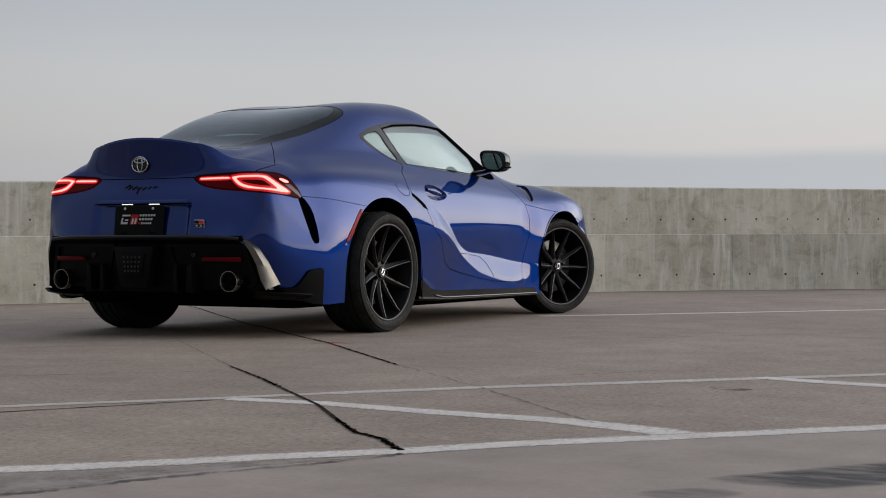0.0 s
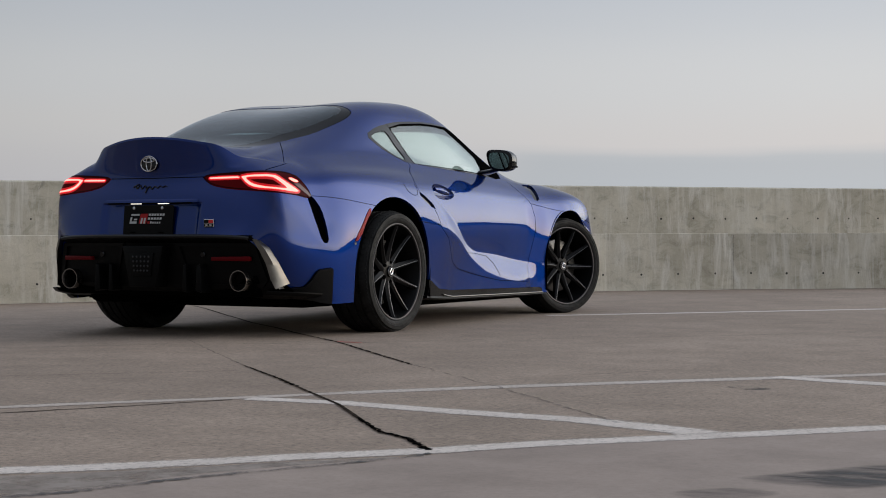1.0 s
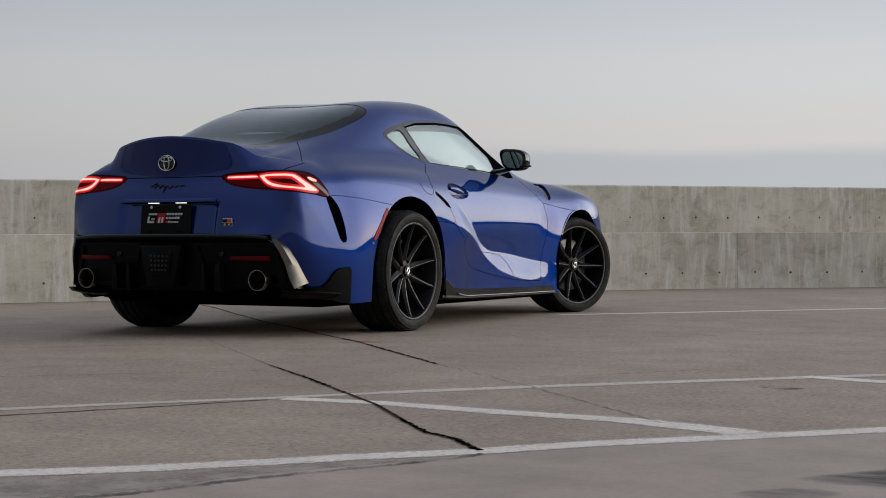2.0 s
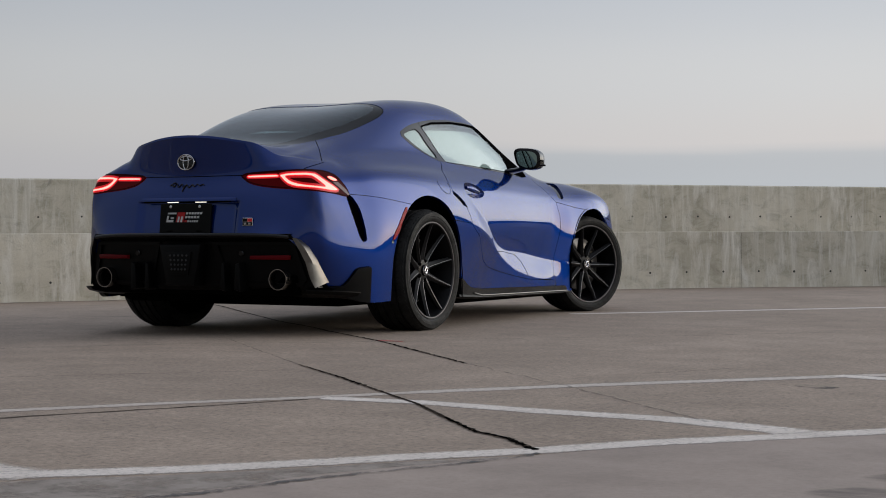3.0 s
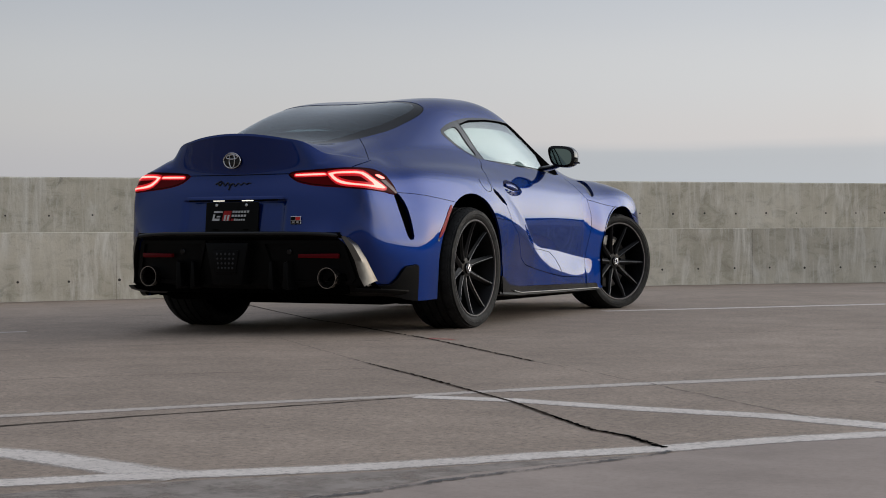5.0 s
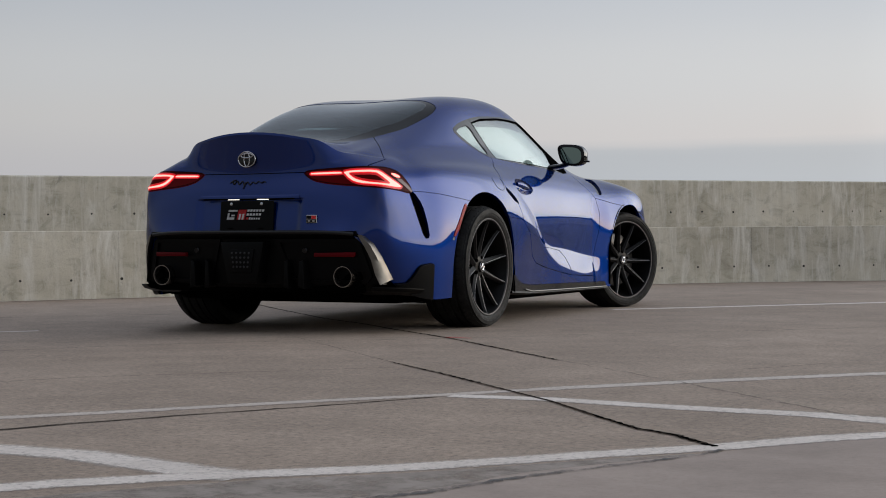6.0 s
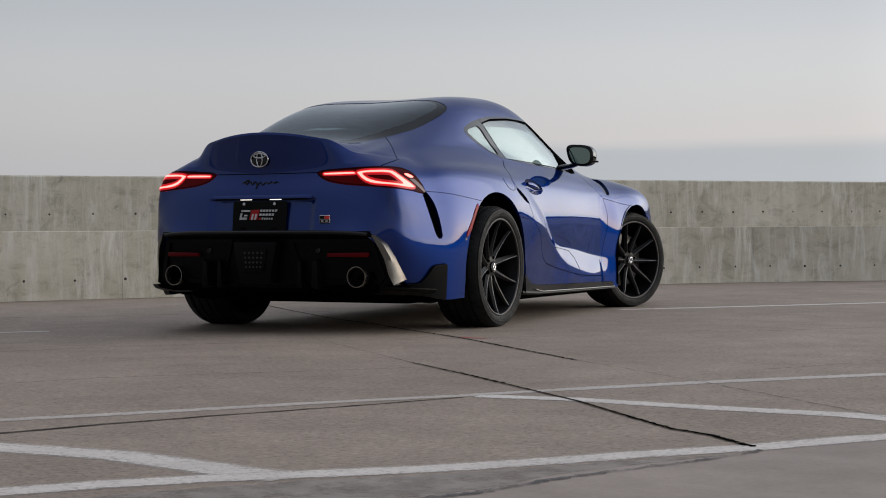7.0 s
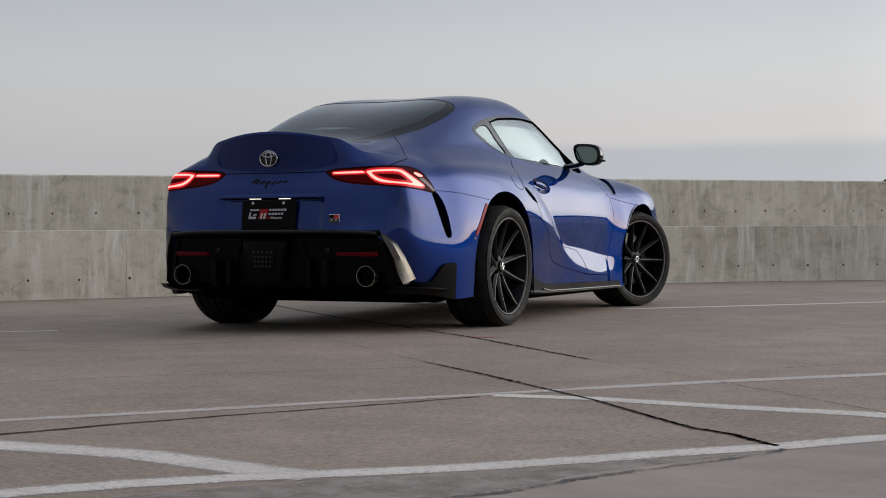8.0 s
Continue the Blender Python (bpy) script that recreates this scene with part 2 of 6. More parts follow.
def road_paint(name, dark, light):
    """Brittle road paint: chipped all over and ragged towards its edges."""
    m = material(name, light, 0.8)
    n = Nodes(m)
    n.set("Base Color", n.ramp(n.noise(6, 6, 0.7), (0.3, dark), (0.65, light)))
    edge = n.ramp(n.across(), (0.0, 0.0), (0.40, 0.62), (1.0, 0.72))
    n.worn(n.ramp(n.blend(edge, n.ramp(n.noise(55, 6, 0.8), (0.25, 0.0), (0.75, 0.62)), 1.0, "ADD"), (0.34, 0.0), (0.72, 0.35), (0.98, 0.97)))
    return m


LINE_PAINT = road_paint("worn_white_road_paint", (0.54, 0.478, 0.43), (0.70, 0.63, 0.575))
FADED_PAINT = road_paint("faded_grey_road_paint", (0.43, 0.375, 0.33), (0.55, 0.485, 0.435))
OLD_PAINT = road_paint("old_grey_road_paint", (0.41, 0.352, 0.307), (0.51, 0.444, 0.394))
DIRTY_PAINT = material("dirty_grey_road_paint", (0.33, 0.31, 0.29), 0.85)
n = Nodes(DIRTY_PAINT)
n.set("Base Color", n.ramp(n.noise(7, 6, 0.7), (0.32, (0.20, 0.168, 0.144)), (0.6, (0.33, 0.282, 0.247))))
n.worn(n.ramp(n.noise(9, 6, 0.7), (0.30, 0.15), (0.55, 0.9)))
TAR = material("black_crack_filler", (0.003, 0.003, 0.003), 0.95, Specular_IOR_Level=0.0)
n = Nodes(TAR)
n.worn(n.ramp(n.noise(26, 5, 0.8), (0.36, 0.0), (0.43, 1.0)))
DUST = material("dusty_crack_filler", (0.030, 0.025, 0.021), 0.95, Specular_IOR_Level=0.0)
n = Nodes(DUST)
n.set("Base Color", n.ramp(n.noise(30, 5, 0.7), (0.35, (0.012, 0.010, 0.009)), (0.65, (0.060, 0.048, 0.040))))
n.worn(n.ramp(n.noise(40, 4, 0.8), (0.30, 0.35), (0.42, 1.0)))
HOLE = material("tie_hole_shade", (0.045, 0.042, 0.036), 0.95)
FAINT = material("hairline_joint", (0.06, 0.055, 0.05), 0.9)
n = Nodes(FAINT)
n.worn(n.ramp(n.noise(7, 6, 0.8), (0.38, 0.0), (0.66, 0.6)))
WORN_JOINT = material("worn_open_joint", (0.045, 0.040, 0.036), 0.95, Specular_IOR_Level=0.0)
n = Nodes(WORN_JOINT)
n.worn(n.ramp(n.noise(9, 6, 0.8), (0.30, 0.2), (0.60, 0.85)))
def rubbed_rubber(name, strength):
    """Rubber rubbed into the slab: streaky, thinning out towards its edge."""
    m = material(name, (0.045, 0.045, 0.047), 0.8)
    n = Nodes(m)
    streak = n.ramp(n.noise(6, 5, 0.6, n.mapped((1.0, 3.5, 1.0)), distort=0.4), (0.34, 0.30), (0.60, 1.0))
    n.worn(n.blend(n.ramp(n.across(), (0.0, 0.0), (0.45, 0.75 * strength), (1.0, strength)), streak, 1.0, "MULTIPLY"))
    return m


SMEAR = rubbed_rubber("soft_rubber_smear", 0.78)
FAINT_SMEAR = rubbed_rubber("faint_rubber_smear", 0.36)
SMUDGE = material("rubber_mark", (0.06, 0.06, 0.06), 0.8)
n = Nodes(SMUDGE)
n.worn(n.ramp(n.noise(7, 7, 0.8), (0.42, 0.0), (0.60, 0.85)))
HILL = material("far_hills", (0.030, 0.036, 0.042), 1.0)
n = Nodes(HILL)
n.set("Base Color", n.ramp(n.noise(0.02, 6), (0.3, (0.022, 0.028, 0.034)), (0.7, (0.045, 0.050, 0.055))))


# ---------------------------------------------------------------- mesh helpers
def mesh_object(name, verts, faces, mat, parent=None, label="", smooth=True):
    me = bpy.data.meshes.new(name)
    me.from_pydata([tuple(map(float, v)) for v in verts], [], [tuple(map(int, f)) for f in faces])
    me.validate()
    me.materials.append(mat)
    if smooth:
        me.polygons.foreach_set("use_smooth", [True] * len(me.polygons))
    ob = new(name, me)
    if parent:
        ob.parent = parent
    return tagged(ob, label)


def empty(name, label, category, group=""):
    ob = new(name)
    ob.empty_display_size = 0.2
    return tagged(ob, label, category, group)


def part(name, bm, mat, parent=None, label="", smooth=True, angle=0.6):
    """Link a bmesh as one mesh object under a thing."""
    me = bpy.data.meshes.new(name)
    bmesh.ops.recalc_face_normals(bm, faces=bm.faces)
    bm.to_mesh(me)
    bm.free()
    me.materials.append(mat)
    if smooth:
        me.polygons.foreach_set("use_smooth", [True] * len(me.polygons))
        me.set_sharp_from_angle(angle=angle)
    ob = new(name, me)
    if parent:
        ob.parent = parent
    return tagged(ob, label)


def grid_faces(nu, nv):
    i, j = np.meshgrid(np.arange(nu - 1), np.arange(nv - 1), indexing="ij")
    a = (i * nv + j).ravel()
    return np.stack([a, a + nv, a + nv + 1, a + 1], 1)


def clip(verts, faces, f):
    """Cut the faces along f = 0 and keep the side where f is positive. verts may carry further columns, which are interpolated."""
    f = np.where(np.abs(f) < 1e-9, 1e-9, f)
    verts, out, cuts = [np.asarray(v) for v in verts], [], {}
    inside = f > 0
    for face in faces:
        n = sum(bool(inside[i]) for i in face)
        if n == 0:
            continue
        if n == len(face):
            out.append(tuple(face))
            continue
        poly = []
        for a, b in zip(face, (*face[1:], face[0])):
            if inside[a]:
                poly.append(a)
            if inside[a] != inside[b]:
                key = (min(a, b), max(a, b))
                if key not in cuts:
                    k = f[a] / (f[a] - f[b])
                    cuts[key] = len(verts)
                    verts.append(verts[a] + k * (verts[b] - verts[a]))
                poly.append(cuts[key])
        if len(poly) > 2:
            out.append(tuple(poly))
    used = sorted({i for p in out for i in p})
    back = {o: n for n, o in enumerate(used)}
    return np.array([verts[i] for i in used]).reshape(len(used), -1), [tuple(back[i] for i in p) for p in out]


def inside_polygon(points, poly):
    """Signed distance to a polygon, positive inside."""
    points, poly = np.asarray(points, float), np.asarray(poly, float)
    best, odd = np.full(len(points), 1e9), np.zeros(len(points), bool)
    for a, b in zip(poly, np.roll(poly, -1, 0)):
        d = b - a
        k = np.clip(((points - a) @ d) / (d @ d), 0, 1)
        best = np.minimum(best, np.hypot(*(points - a - k[:, None] * d).T))
        cross = (a[1] > points[:, 1]) != (b[1] > points[:, 1])
        with np.errstate(divide="ignore", invalid="ignore"):
            x = a[0] + (points[:, 1] - a[1]) / (b[1] - a[1]) * d[0]
        odd ^= cross & (points[:, 0] < x)
    return np.where(odd, best, -best)


def spline_basis(n, t):
    """Clamped uniform cubic B-spline basis for n controls at parameters t in 0..1."""
    knots = np.concatenate([[0, 0, 0], np.linspace(0, 1, n - 2), [1, 1, 1]])
    t = np.clip(np.asarray(t, float), 0, 1 - 1e-9)
    basis = [((knots[i] <= t) & (t < knots[i + 1])).astype(float) for i in range(len(knots) - 1)]
    for d in (1, 2, 3):
        step = []
        for i in range(len(basis) - 1):
            a, b = knots[i + d] - knots[i], knots[i + d + 1] - knots[i + 1]
            left = (t - knots[i]) / a * basis[i] if a > 0 else 0 * t
            right = (knots[i + d + 1] - t) / b * basis[i + 1] if b > 0 else 0 * t
            step.append(left + right)
        basis = step
    return np.array(basis).T


def greville(n):
    knots = np.concatenate([[0, 0, 0], np.linspace(0, 1, n - 2), [1, 1, 1]])
    return np.array([knots[i + 1:i + 4].mean() for i in range(n)])


def sharpen(net, axis, rounds=2):
    """Move the controls out so that the spline runs closer to the given net."""
    net = np.moveaxis(np.asarray(net, float), axis, 0)
    b = spline_basis(len(net), greville(len(net)))
    ctrl = net.copy()
    for _ in range(rounds):
        ctrl = ctrl + (net - np.tensordot(b, ctrl, 1))
    return np.moveaxis(ctrl, 0, axis)


def rows3(*rows):
    return np.array([np.array(r, float).reshape(-1, 3) for r in rows])


# Lower body: lines that wrap from the middle of the tail round the side to the middle of the nose, from the sill up to the belt.
LINE_SILL = (0,-1.02,.528, .39,-1.0,.525, .625,-.955,.505, .748,-.80,.26, .862,-.60,.178, .905,-.42,.178, .91,0,.175, .89,.38,.175,
     .852,.75,.17, .826,1.35,.165, .824,2.05,.155, .87,2.47,.155, .86,2.85,.17, .68,3.2,.18, 0,3.36,.18)
LINE_ROCKER = (0,-1.015,.58, .39,-.99,.575, .645,-.935,.56, .772,-.824,.41, .876,-.60,.39, .915,-.42,.33, .925,0,.33, .905,.38,.32,
     .858,.75,.32, .834,1.35,.30, .820,2.05,.30, .88,2.47,.31, .87,2.85,.31, .70,3.2,.31, 0,3.38,.31)
LINE_WAIST = (0,-1.0,.655, .39,-.975,.655, .655,-.915,.64, .768,-.832,.53, .868,-.60,.51, .92,-.42,.50, .93,0,.5, .912,.38,.48,
     .8744,.75,.49, .8415,1.35,.44, .8195,2.05,.445, .885,2.47,.46, .88,2.85,.46, .70,3.2,.44, 0,3.38,.44)
LINE_DOOR = (0,-.985,.745, .39,-.955,.745, .655,-.895,.73, .755,-.850,.665, .848,-.60,.65, .905,-.42,.64, .93,0,.64, .916,.38,.63,
     .8794,.75,.60, .8494,1.35,.60, .8208,2.05,.60, .88,2.47,.60, .865,2.85,.59, .68,3.2,.55, 0,3.36,.54)
LINE_SHOULDER = (0,-.966,.835, .39,-.922,.835, .635,-.885,.815, .735,-.845,.775, .808,-.60,.775, .86,-.42,.775, .90,0,.78, .89,.38,.775,
     .8618,.75,.755, .8325,1.35,.735, .8054,2.05,.72, .86,2.47,.738, .85,2.85,.735, .64,3.2,.61, 0,3.33,.58)
LINE_HIP = (0,-.982,.92, .38,-.917,.905, .60,-.865,.875, .695,-.80,.86, .752,-.60,.865, .80,-.42,.88, .83,0,.885, .82,.38,.88,
     .8144,.75,.86, .7967,1.35,.84, .774,2.05,.81, .80,2.47,.838, .78,2.85,.81, .60,3.2,.64, 0,3.30,.60)
LINE_BELT = (0,-1.006,1.05, .35,-.928,1.008, .53,-.80,.937, .655,-.685,.912, .68,-.52,.918, .695,-.40,.928, .71,0,.945, .715,.38,.955,
     .725,.75,.944, .73,1.35,.926, .70,2.05,.885, .68,2.47,.89, .64,2.85,.835, .52,3.2,.67, 0,3.26,.62)
LOWER = rows3(LINE_SILL, LINE_ROCKER, LINE_WAIST, LINE_DOOR, LINE_SHOULDER, LINE_HIP, LINE_BELT)
# Upper body: lines from the tail to the nose, between the belt and the middle of the roof.
LINE_PILLAR = (.56,-.77,.945, .576,-.58,.970, .606,-.36,1.016, .63,0,1.065, .645,.38,1.09, .66,.75,1.10, .67,1.35,1.06, .62,2.05,.93,
     .55,2.47,.91, .5,2.85,.85, .4,3.17,.69, 0,3.24,.63)
LINE_RAIL = (.42,-.88,.985, .468,-.63,.984, .50,-.34,1.066, .535,0,1.158, .565,.38,1.235, .57,.75,1.252, .555,1.30,1.228, .48,1.98,.985,
     .42,2.47,.91, .38,2.85,.84, .3,3.15,.71, 0,3.22,.64)
LINE_ROOF = (.22,-.97,1.03, .325,-.70,.985, .345,-.36,1.104, .385,0,1.235, .40,.38,1.325, .40,.75,1.35, .39,1.25,1.31, .32,1.93,1.02,
     .28,2.45,.93, .25,2.85,.85, .2,3.12,.73, 0,3.2,.65)
LINE_MIDDLE = (0,-1.0,1.045, 0,-.74,1.000, 0,-.40,1.110, 0,-.02,1.235, 0,.36,1.305, 0,.75,1.345, 0,1.2,1.305, 0,1.85,1.05,
     0,2.4,.92, 0,2.85,.85, 0,3.1,.74, 0,3.18,.66)
UPPER = rows3(LINE_PILLAR, LINE_RAIL, LINE_ROOF, LINE_MIDDLE)
FIRST = 3
COLS, PAD = LOWER.shape[1], 8
FLIP = np.array((-1.0, 1.0, 1.0))
FULL = np.concatenate([LOWER[:, PAD:0:-1] * FLIP, LOWER, LOWER[:, -2:-2 - PAD:-1] * FLIP], 1)
LOWER_CTRL = sharpen(sharpen(FULL, 0), 1)
UPPER_CTRL = sharpen(UPPER, 1)
G_COL = greville(COLS + 2 * PAD)


def col(u):
    """Spline parameter of the column number u (0 at the tail, 14 at the nose)."""
    return np.interp(u, np.arange(-PAD, COLS + PAD), G_COL)


WRAP_U = np.linspace(0, COLS - 1, 400)


# A ledge runs down the side behind the door handle and forward along the foot of the door: below it the skin steps outwards.
LEDGE_ROWS = np.array(((0.44, 0.86, 0.12, 0.0), (0.50, 0.80, 0.12, 0.0), (0.562, 0.741, 0.115, 0.012), (0.687, 0.676, 0.10, 0.020), (0.80, 0.610, 0.085, 0.0195), (0.88, 0.549, 0.070, 0.0180),
                       (0.96, 0.494, 0.060, 0.0160), (1.04, 0.456, 0.060, 0.0165), (1.13, 0.436, 0.085, 0.0230), (1.25, 0.429, 0.13, 0.034), (1.44, 0.413, 0.15, 0.039), (1.61, 0.394, 0.15, 0.039),
                       (1.78, 0.373, 0.13, 0.036), (1.90, 0.362, 0.12, 0.028), (1.97, 0.355, 0.11, 0.018), (2.06, 0.350, 0.10, 0.0)))


def smooth_rows(rows, count, width):
    """Resample rows evenly along their line and round their corners."""
    s = np.concatenate([[0], np.cumsum(np.hypot(*np.diff(rows[:, :2], axis=0).T))])
    t = np.linspace(0, s[-1], count)
    out = np.column_stack([np.interp(t, s, c) for c in rows.T])
    k = max(1, int(width / (t[1] - t[0])))
    wide = np.vstack([np.repeat(out[:1], k, 0), out, np.repeat(out[-1:], k, 0)])
    return np.array([wide[i:i + 2 * k + 1].mean(0) for i in range(count)])


LEDGE_ALL = smooth_rows(LEDGE_ROWS, 210, 0.05)
LEDGE, LEDGE_WIDTH, LEDGE_STEP = LEDGE_ALL[:, :2], LEDGE_ALL[:, 2], LEDGE_ALL[:, 3]


def ease(t):
    t = np.clip(t, 0, 1)
    return t * t * (3 - 2 * t)


def ledge(y, z):
    """How far the skin stands out below the ledge."""
    q = np.column_stack([y, z])
    best, off, wide, step = np.full(len(q), 1e9), np.zeros(len(q)), np.ones(len(q)), np.zeros(len(q))
    for i, (a, b) in enumerate(zip(LEDGE, LEDGE[1:])):
        d = b - a
        k = np.clip(((q - a) @ d) / (d @ d), 0, 1)
        r = q - a - k[:, None] * d
        dist = np.hypot(*r.T)
        near = dist < best
        best = np.where(near, dist, best)
        off = np.where(near, np.where(d[0] * (q[:, 1] - a[1]) - d[1] * (q[:, 0] - a[0]) < 0, dist, -dist), off)
        wide = np.where(near, LEDGE_WIDTH[i] + (LEDGE_WIDTH[i + 1] - LEDGE_WIDTH[i]) * k, wide)
        step = np.where(near, LEDGE_STEP[i] + (LEDGE_STEP[i + 1] - LEDGE_STEP[i]) * k, step)
    soft = 0.004
    rise = 0.5 * (off + np.sqrt(off * off + soft * soft))
    t = rise / wide
    climb = np.where(t < 0.6, t, 0.6 + 0.4 * np.tanh((t - 0.6) / 0.4))
    return step * climb * ease((y - 0.30) / 0.42)


def ducktail(p):
    """The lip of the tail ends short of the lamps, with a hollow between it and the shelf over each lamp."""
    x, back = np.abs(p[:, 0]), ease((-0.58 - p[:, 1]) / 0.12) * ease((p[:, 2] - 0.872) / 0.05)
    p[:, 2] += back * (0.005 * np.exp(-((x - 0.375) / 0.05) ** 2) - 0.019 * np.exp(-((x - 0.472) / 0.055) ** 2))
    return p


def lower_base(u, v):
    return ducktail(lower_raw(u, v))


def lower_raw(u, v):
    """Points of the lower body at columns u and heights v (0 sill, 1 belt)."""
    b, c = spline_basis(COLS + 2 * PAD, col(u)), spline_basis(len(LOWER), v)
    p = np.einsum("kc,kr,rcx->kx", b, c, LOWER_CTRL)
    side = (p[:, 0] > 0.6) & (p[:, 1] > 0.30) & (p[:, 1] < 2.35)
    if side.any():
        p[side, 0] += ledge(p[side, 1], p[side, 2])
    # the front wing flares out to its arch
    wing = ease((p[:, 1] - 1.93) / 0.25) * ease((2.75 - p[:, 1]) / 0.35) * ease((0.95 - p[:, 2]) / 0.45) * (np.abs(p[:, 0]) > 0.6)
    p[:, 0] += 0.046 * wing * np.sign(p[:, 0])
    # the number plate sits in a shallow recess of the tail
    across = np.clip((0.335 - np.abs(p[:, 0])) / 0.050, 0, 1) * (p[:, 1] < 0)
    below = np.clip((0.706 - p[:, 2]) / 0.010, 0, 1)
    p[:, 1] += 0.020 * across * across * (3 - 2 * across) * below * below * (3 - 2 * below)
    return p


def upper_base(u, w):
    """Points of the upper body at columns u (3 to 14) and w (0 belt, 1 middle)."""
    u, w = np.asarray(u, float), np.asarray(w, float)
    edge = lower_raw(u, np.ones_like(u))
    n = UPPER.shape[1]
    b = spline_basis(n, np.interp(u, np.arange(FIRST, COLS), greville(n)))
    inner = np.einsum("kc,rcx->krx", b, UPPER_CTRL)
    net = np.concatenate([edge[:, None], inner], 1)
    net = np.concatenate([net, net[:, -2::-1] * FLIP], 1)
    net = sharpen(net, 1, 1)
    g = greville(net.shape[1])
    p = np.einsum("kr,krx->kx", spline_basis(net.shape[1], np.interp(w * 4, np.arange(9), g)), net)
    if TAIL_FIX is not None:
        # close the hatch on to the lip of the tail
        near = ease((FIRST + 0.55 - u) / 0.55)[:, None]
        p = ducktail(p + near * np.column_stack([np.interp(np.clip(w, 0, 1), TAIL_FIX[0], TAIL_FIX[1][:, i]) for i in range(3)]))
    return p


TAIL_FIX = None
tail_w = np.linspace(0, 1, 80)
tail_edge, tail_lip = upper_base(np.full(80, float(FIRST)), tail_w), lower_raw(np.linspace(0, FIRST, 300), np.ones(300))
tail_to = np.column_stack([tail_edge[:, 0]] + [np.interp(tail_edge[:, 0], tail_lip[:, 0], tail_lip[:, i]) for i in (1, 2)])
TAIL_FIX = (tail_w, tail_to - tail_edge)


# Both surfaces on fine grids; where the rear pillar meets the haunch they are drawn into one soft hollow.
GRID_U = np.linspace(-2, 14, 801)
GRID_V, GRID_W = np.linspace(0, 1, 121), np.linspace(0, 1.05, 106)


def grid_of(surface, us, vs):
    u, v = np.meshgrid(us, vs, indexing="ij")
    return surface(u.ravel(), v.ravel()).reshape(len(us), len(vs), 3)


START = int(np.argmin(np.abs(GRID_U - FIRST)))
LOW_GRID, UP_GRID = grid_of(lower_base, GRID_U, GRID_V), grid_of(upper_base, GRID_U[START:], GRID_W)
for i, u in enumerate(GRID_U[START:]):
    reach = 0.078 * float(ease((u - 3.05) / 0.9) * ease((8.5 - u) / 1.3)) + 0.008 * float(ease((u - 3.05) / 0.5))
    if reach < 1e-4:
        continue
    line = np.vstack([LOW_GRID[START + i], UP_GRID[i, 1:]])
    s = np.concatenate([[0], np.cumsum(np.linalg.norm(np.diff(line, axis=0), axis=1))])
    size = np.gradient(s)
    local = reach * np.exp(-((s - s[120]) / 0.13) ** 2) + 1e-5
    k = np.exp(-0.5 * ((s[:, None] - s[None]) / local[:, None]) ** 2) * size[None]
    k[np.arange(len(s)), np.arange(len(s))] += 1e-9
    soft = (k @ line) / k.sum(1)[:, None]
    soft[0], soft[-8:] = line[0], line[-8:]
    LOW_GRID[START + i], UP_GRID[i, 1:] = soft[:121], soft[121:]
    UP_GRID[i, 0] = soft[120]


for j in range(UP_GRID.shape[1]):
    # the deck between the rear window and the lip
    line = UP_GRID[:, j]
    s = np.concatenate([[0], np.cumsum(np.linalg.norm(np.diff(line, axis=0), axis=1))])
    u = GRID_U[START:]
    local = 0.085 * ease((u - 3.02) / 0.5) * ease((5.4 - u) / 1.2) * min(1.0, j / 12) + 1e-5
    k = np.exp(-0.5 * ((s[:, None] - s[None]) / local[:, None]) ** 2) * np.gradient(s)[None]
    k[np.arange(len(s)), np.arange(len(s))] += 1e-9
    UP_GRID[:, j] = (k @ line) / k.sum(1)[:, None]


def grid_normals(grid):
    n = np.cross(np.gradient(grid, axis=0), np.gradient(grid, axis=1))
    return n / np.maximum(np.linalg.norm(n, axis=2), 1e-12)[..., None]


LOW_NORMAL, UP_NORMAL = grid_normals(LOW_GRID), grid_normals(UP_GRID)
for i, u in enumerate(GRID_U[START:]):
    # one shading across the seam of both grids
    share = float(ease((u - 3.05) / 0.9) * ease((8.5 - u) / 1.3))
    seam = LOW_NORMAL[START + i, 119] + UP_NORMAL[i, 1]
    seam /= np.linalg.norm(seam)
    for normal, at in ((LOW_NORMAL, (START + i, 120)), (UP_NORMAL, (i, 0))):
        normal[at] = normal[at] * (1 - share) + seam * share


def sample(grid, us, vs, u, v):
    a = np.clip((np.asarray(u, float) - us[0]) / (us[1] - us[0]), 0, len(us) - 1.000001)
    b = np.clip((np.asarray(v, float) - vs[0]) / (vs[1] - vs[0]), 0, len(vs) - 1.000001)
    i, j = a.astype(int), b.astype(int)
    a, b = (a - i)[:, None], (b - j)[:, None]
    return (grid[i, j] * (1 - a) + grid[i + 1, j] * a) * (1 - b) + (grid[i, j + 1] * (1 - a) + grid[i + 1, j + 1] * a) * b


def lower_at(u, v):
    """Points of the lower body at columns u and heights v (0 sill, 1 belt)."""
    return sample(LOW_GRID, GRID_U, GRID_V, u, v)


def upper_at(u, w):
    """Points of the upper body at columns u (3 to 14) and w (0 belt, 1 middle)."""
    return sample(UP_GRID, GRID_U[START:], GRID_W, u, w)


WRAP_Q = lower_at(WRAP_U, np.full(400, 0.5))
WRAP_Q = np.concatenate([[0], np.cumsum(np.hypot(*np.diff(WRAP_Q[:, :2], axis=0).T))])


def wrap(u):
    """Metres round the body from the middle of the tail, at column u."""
    return np.interp(u, WRAP_U, WRAP_Q)


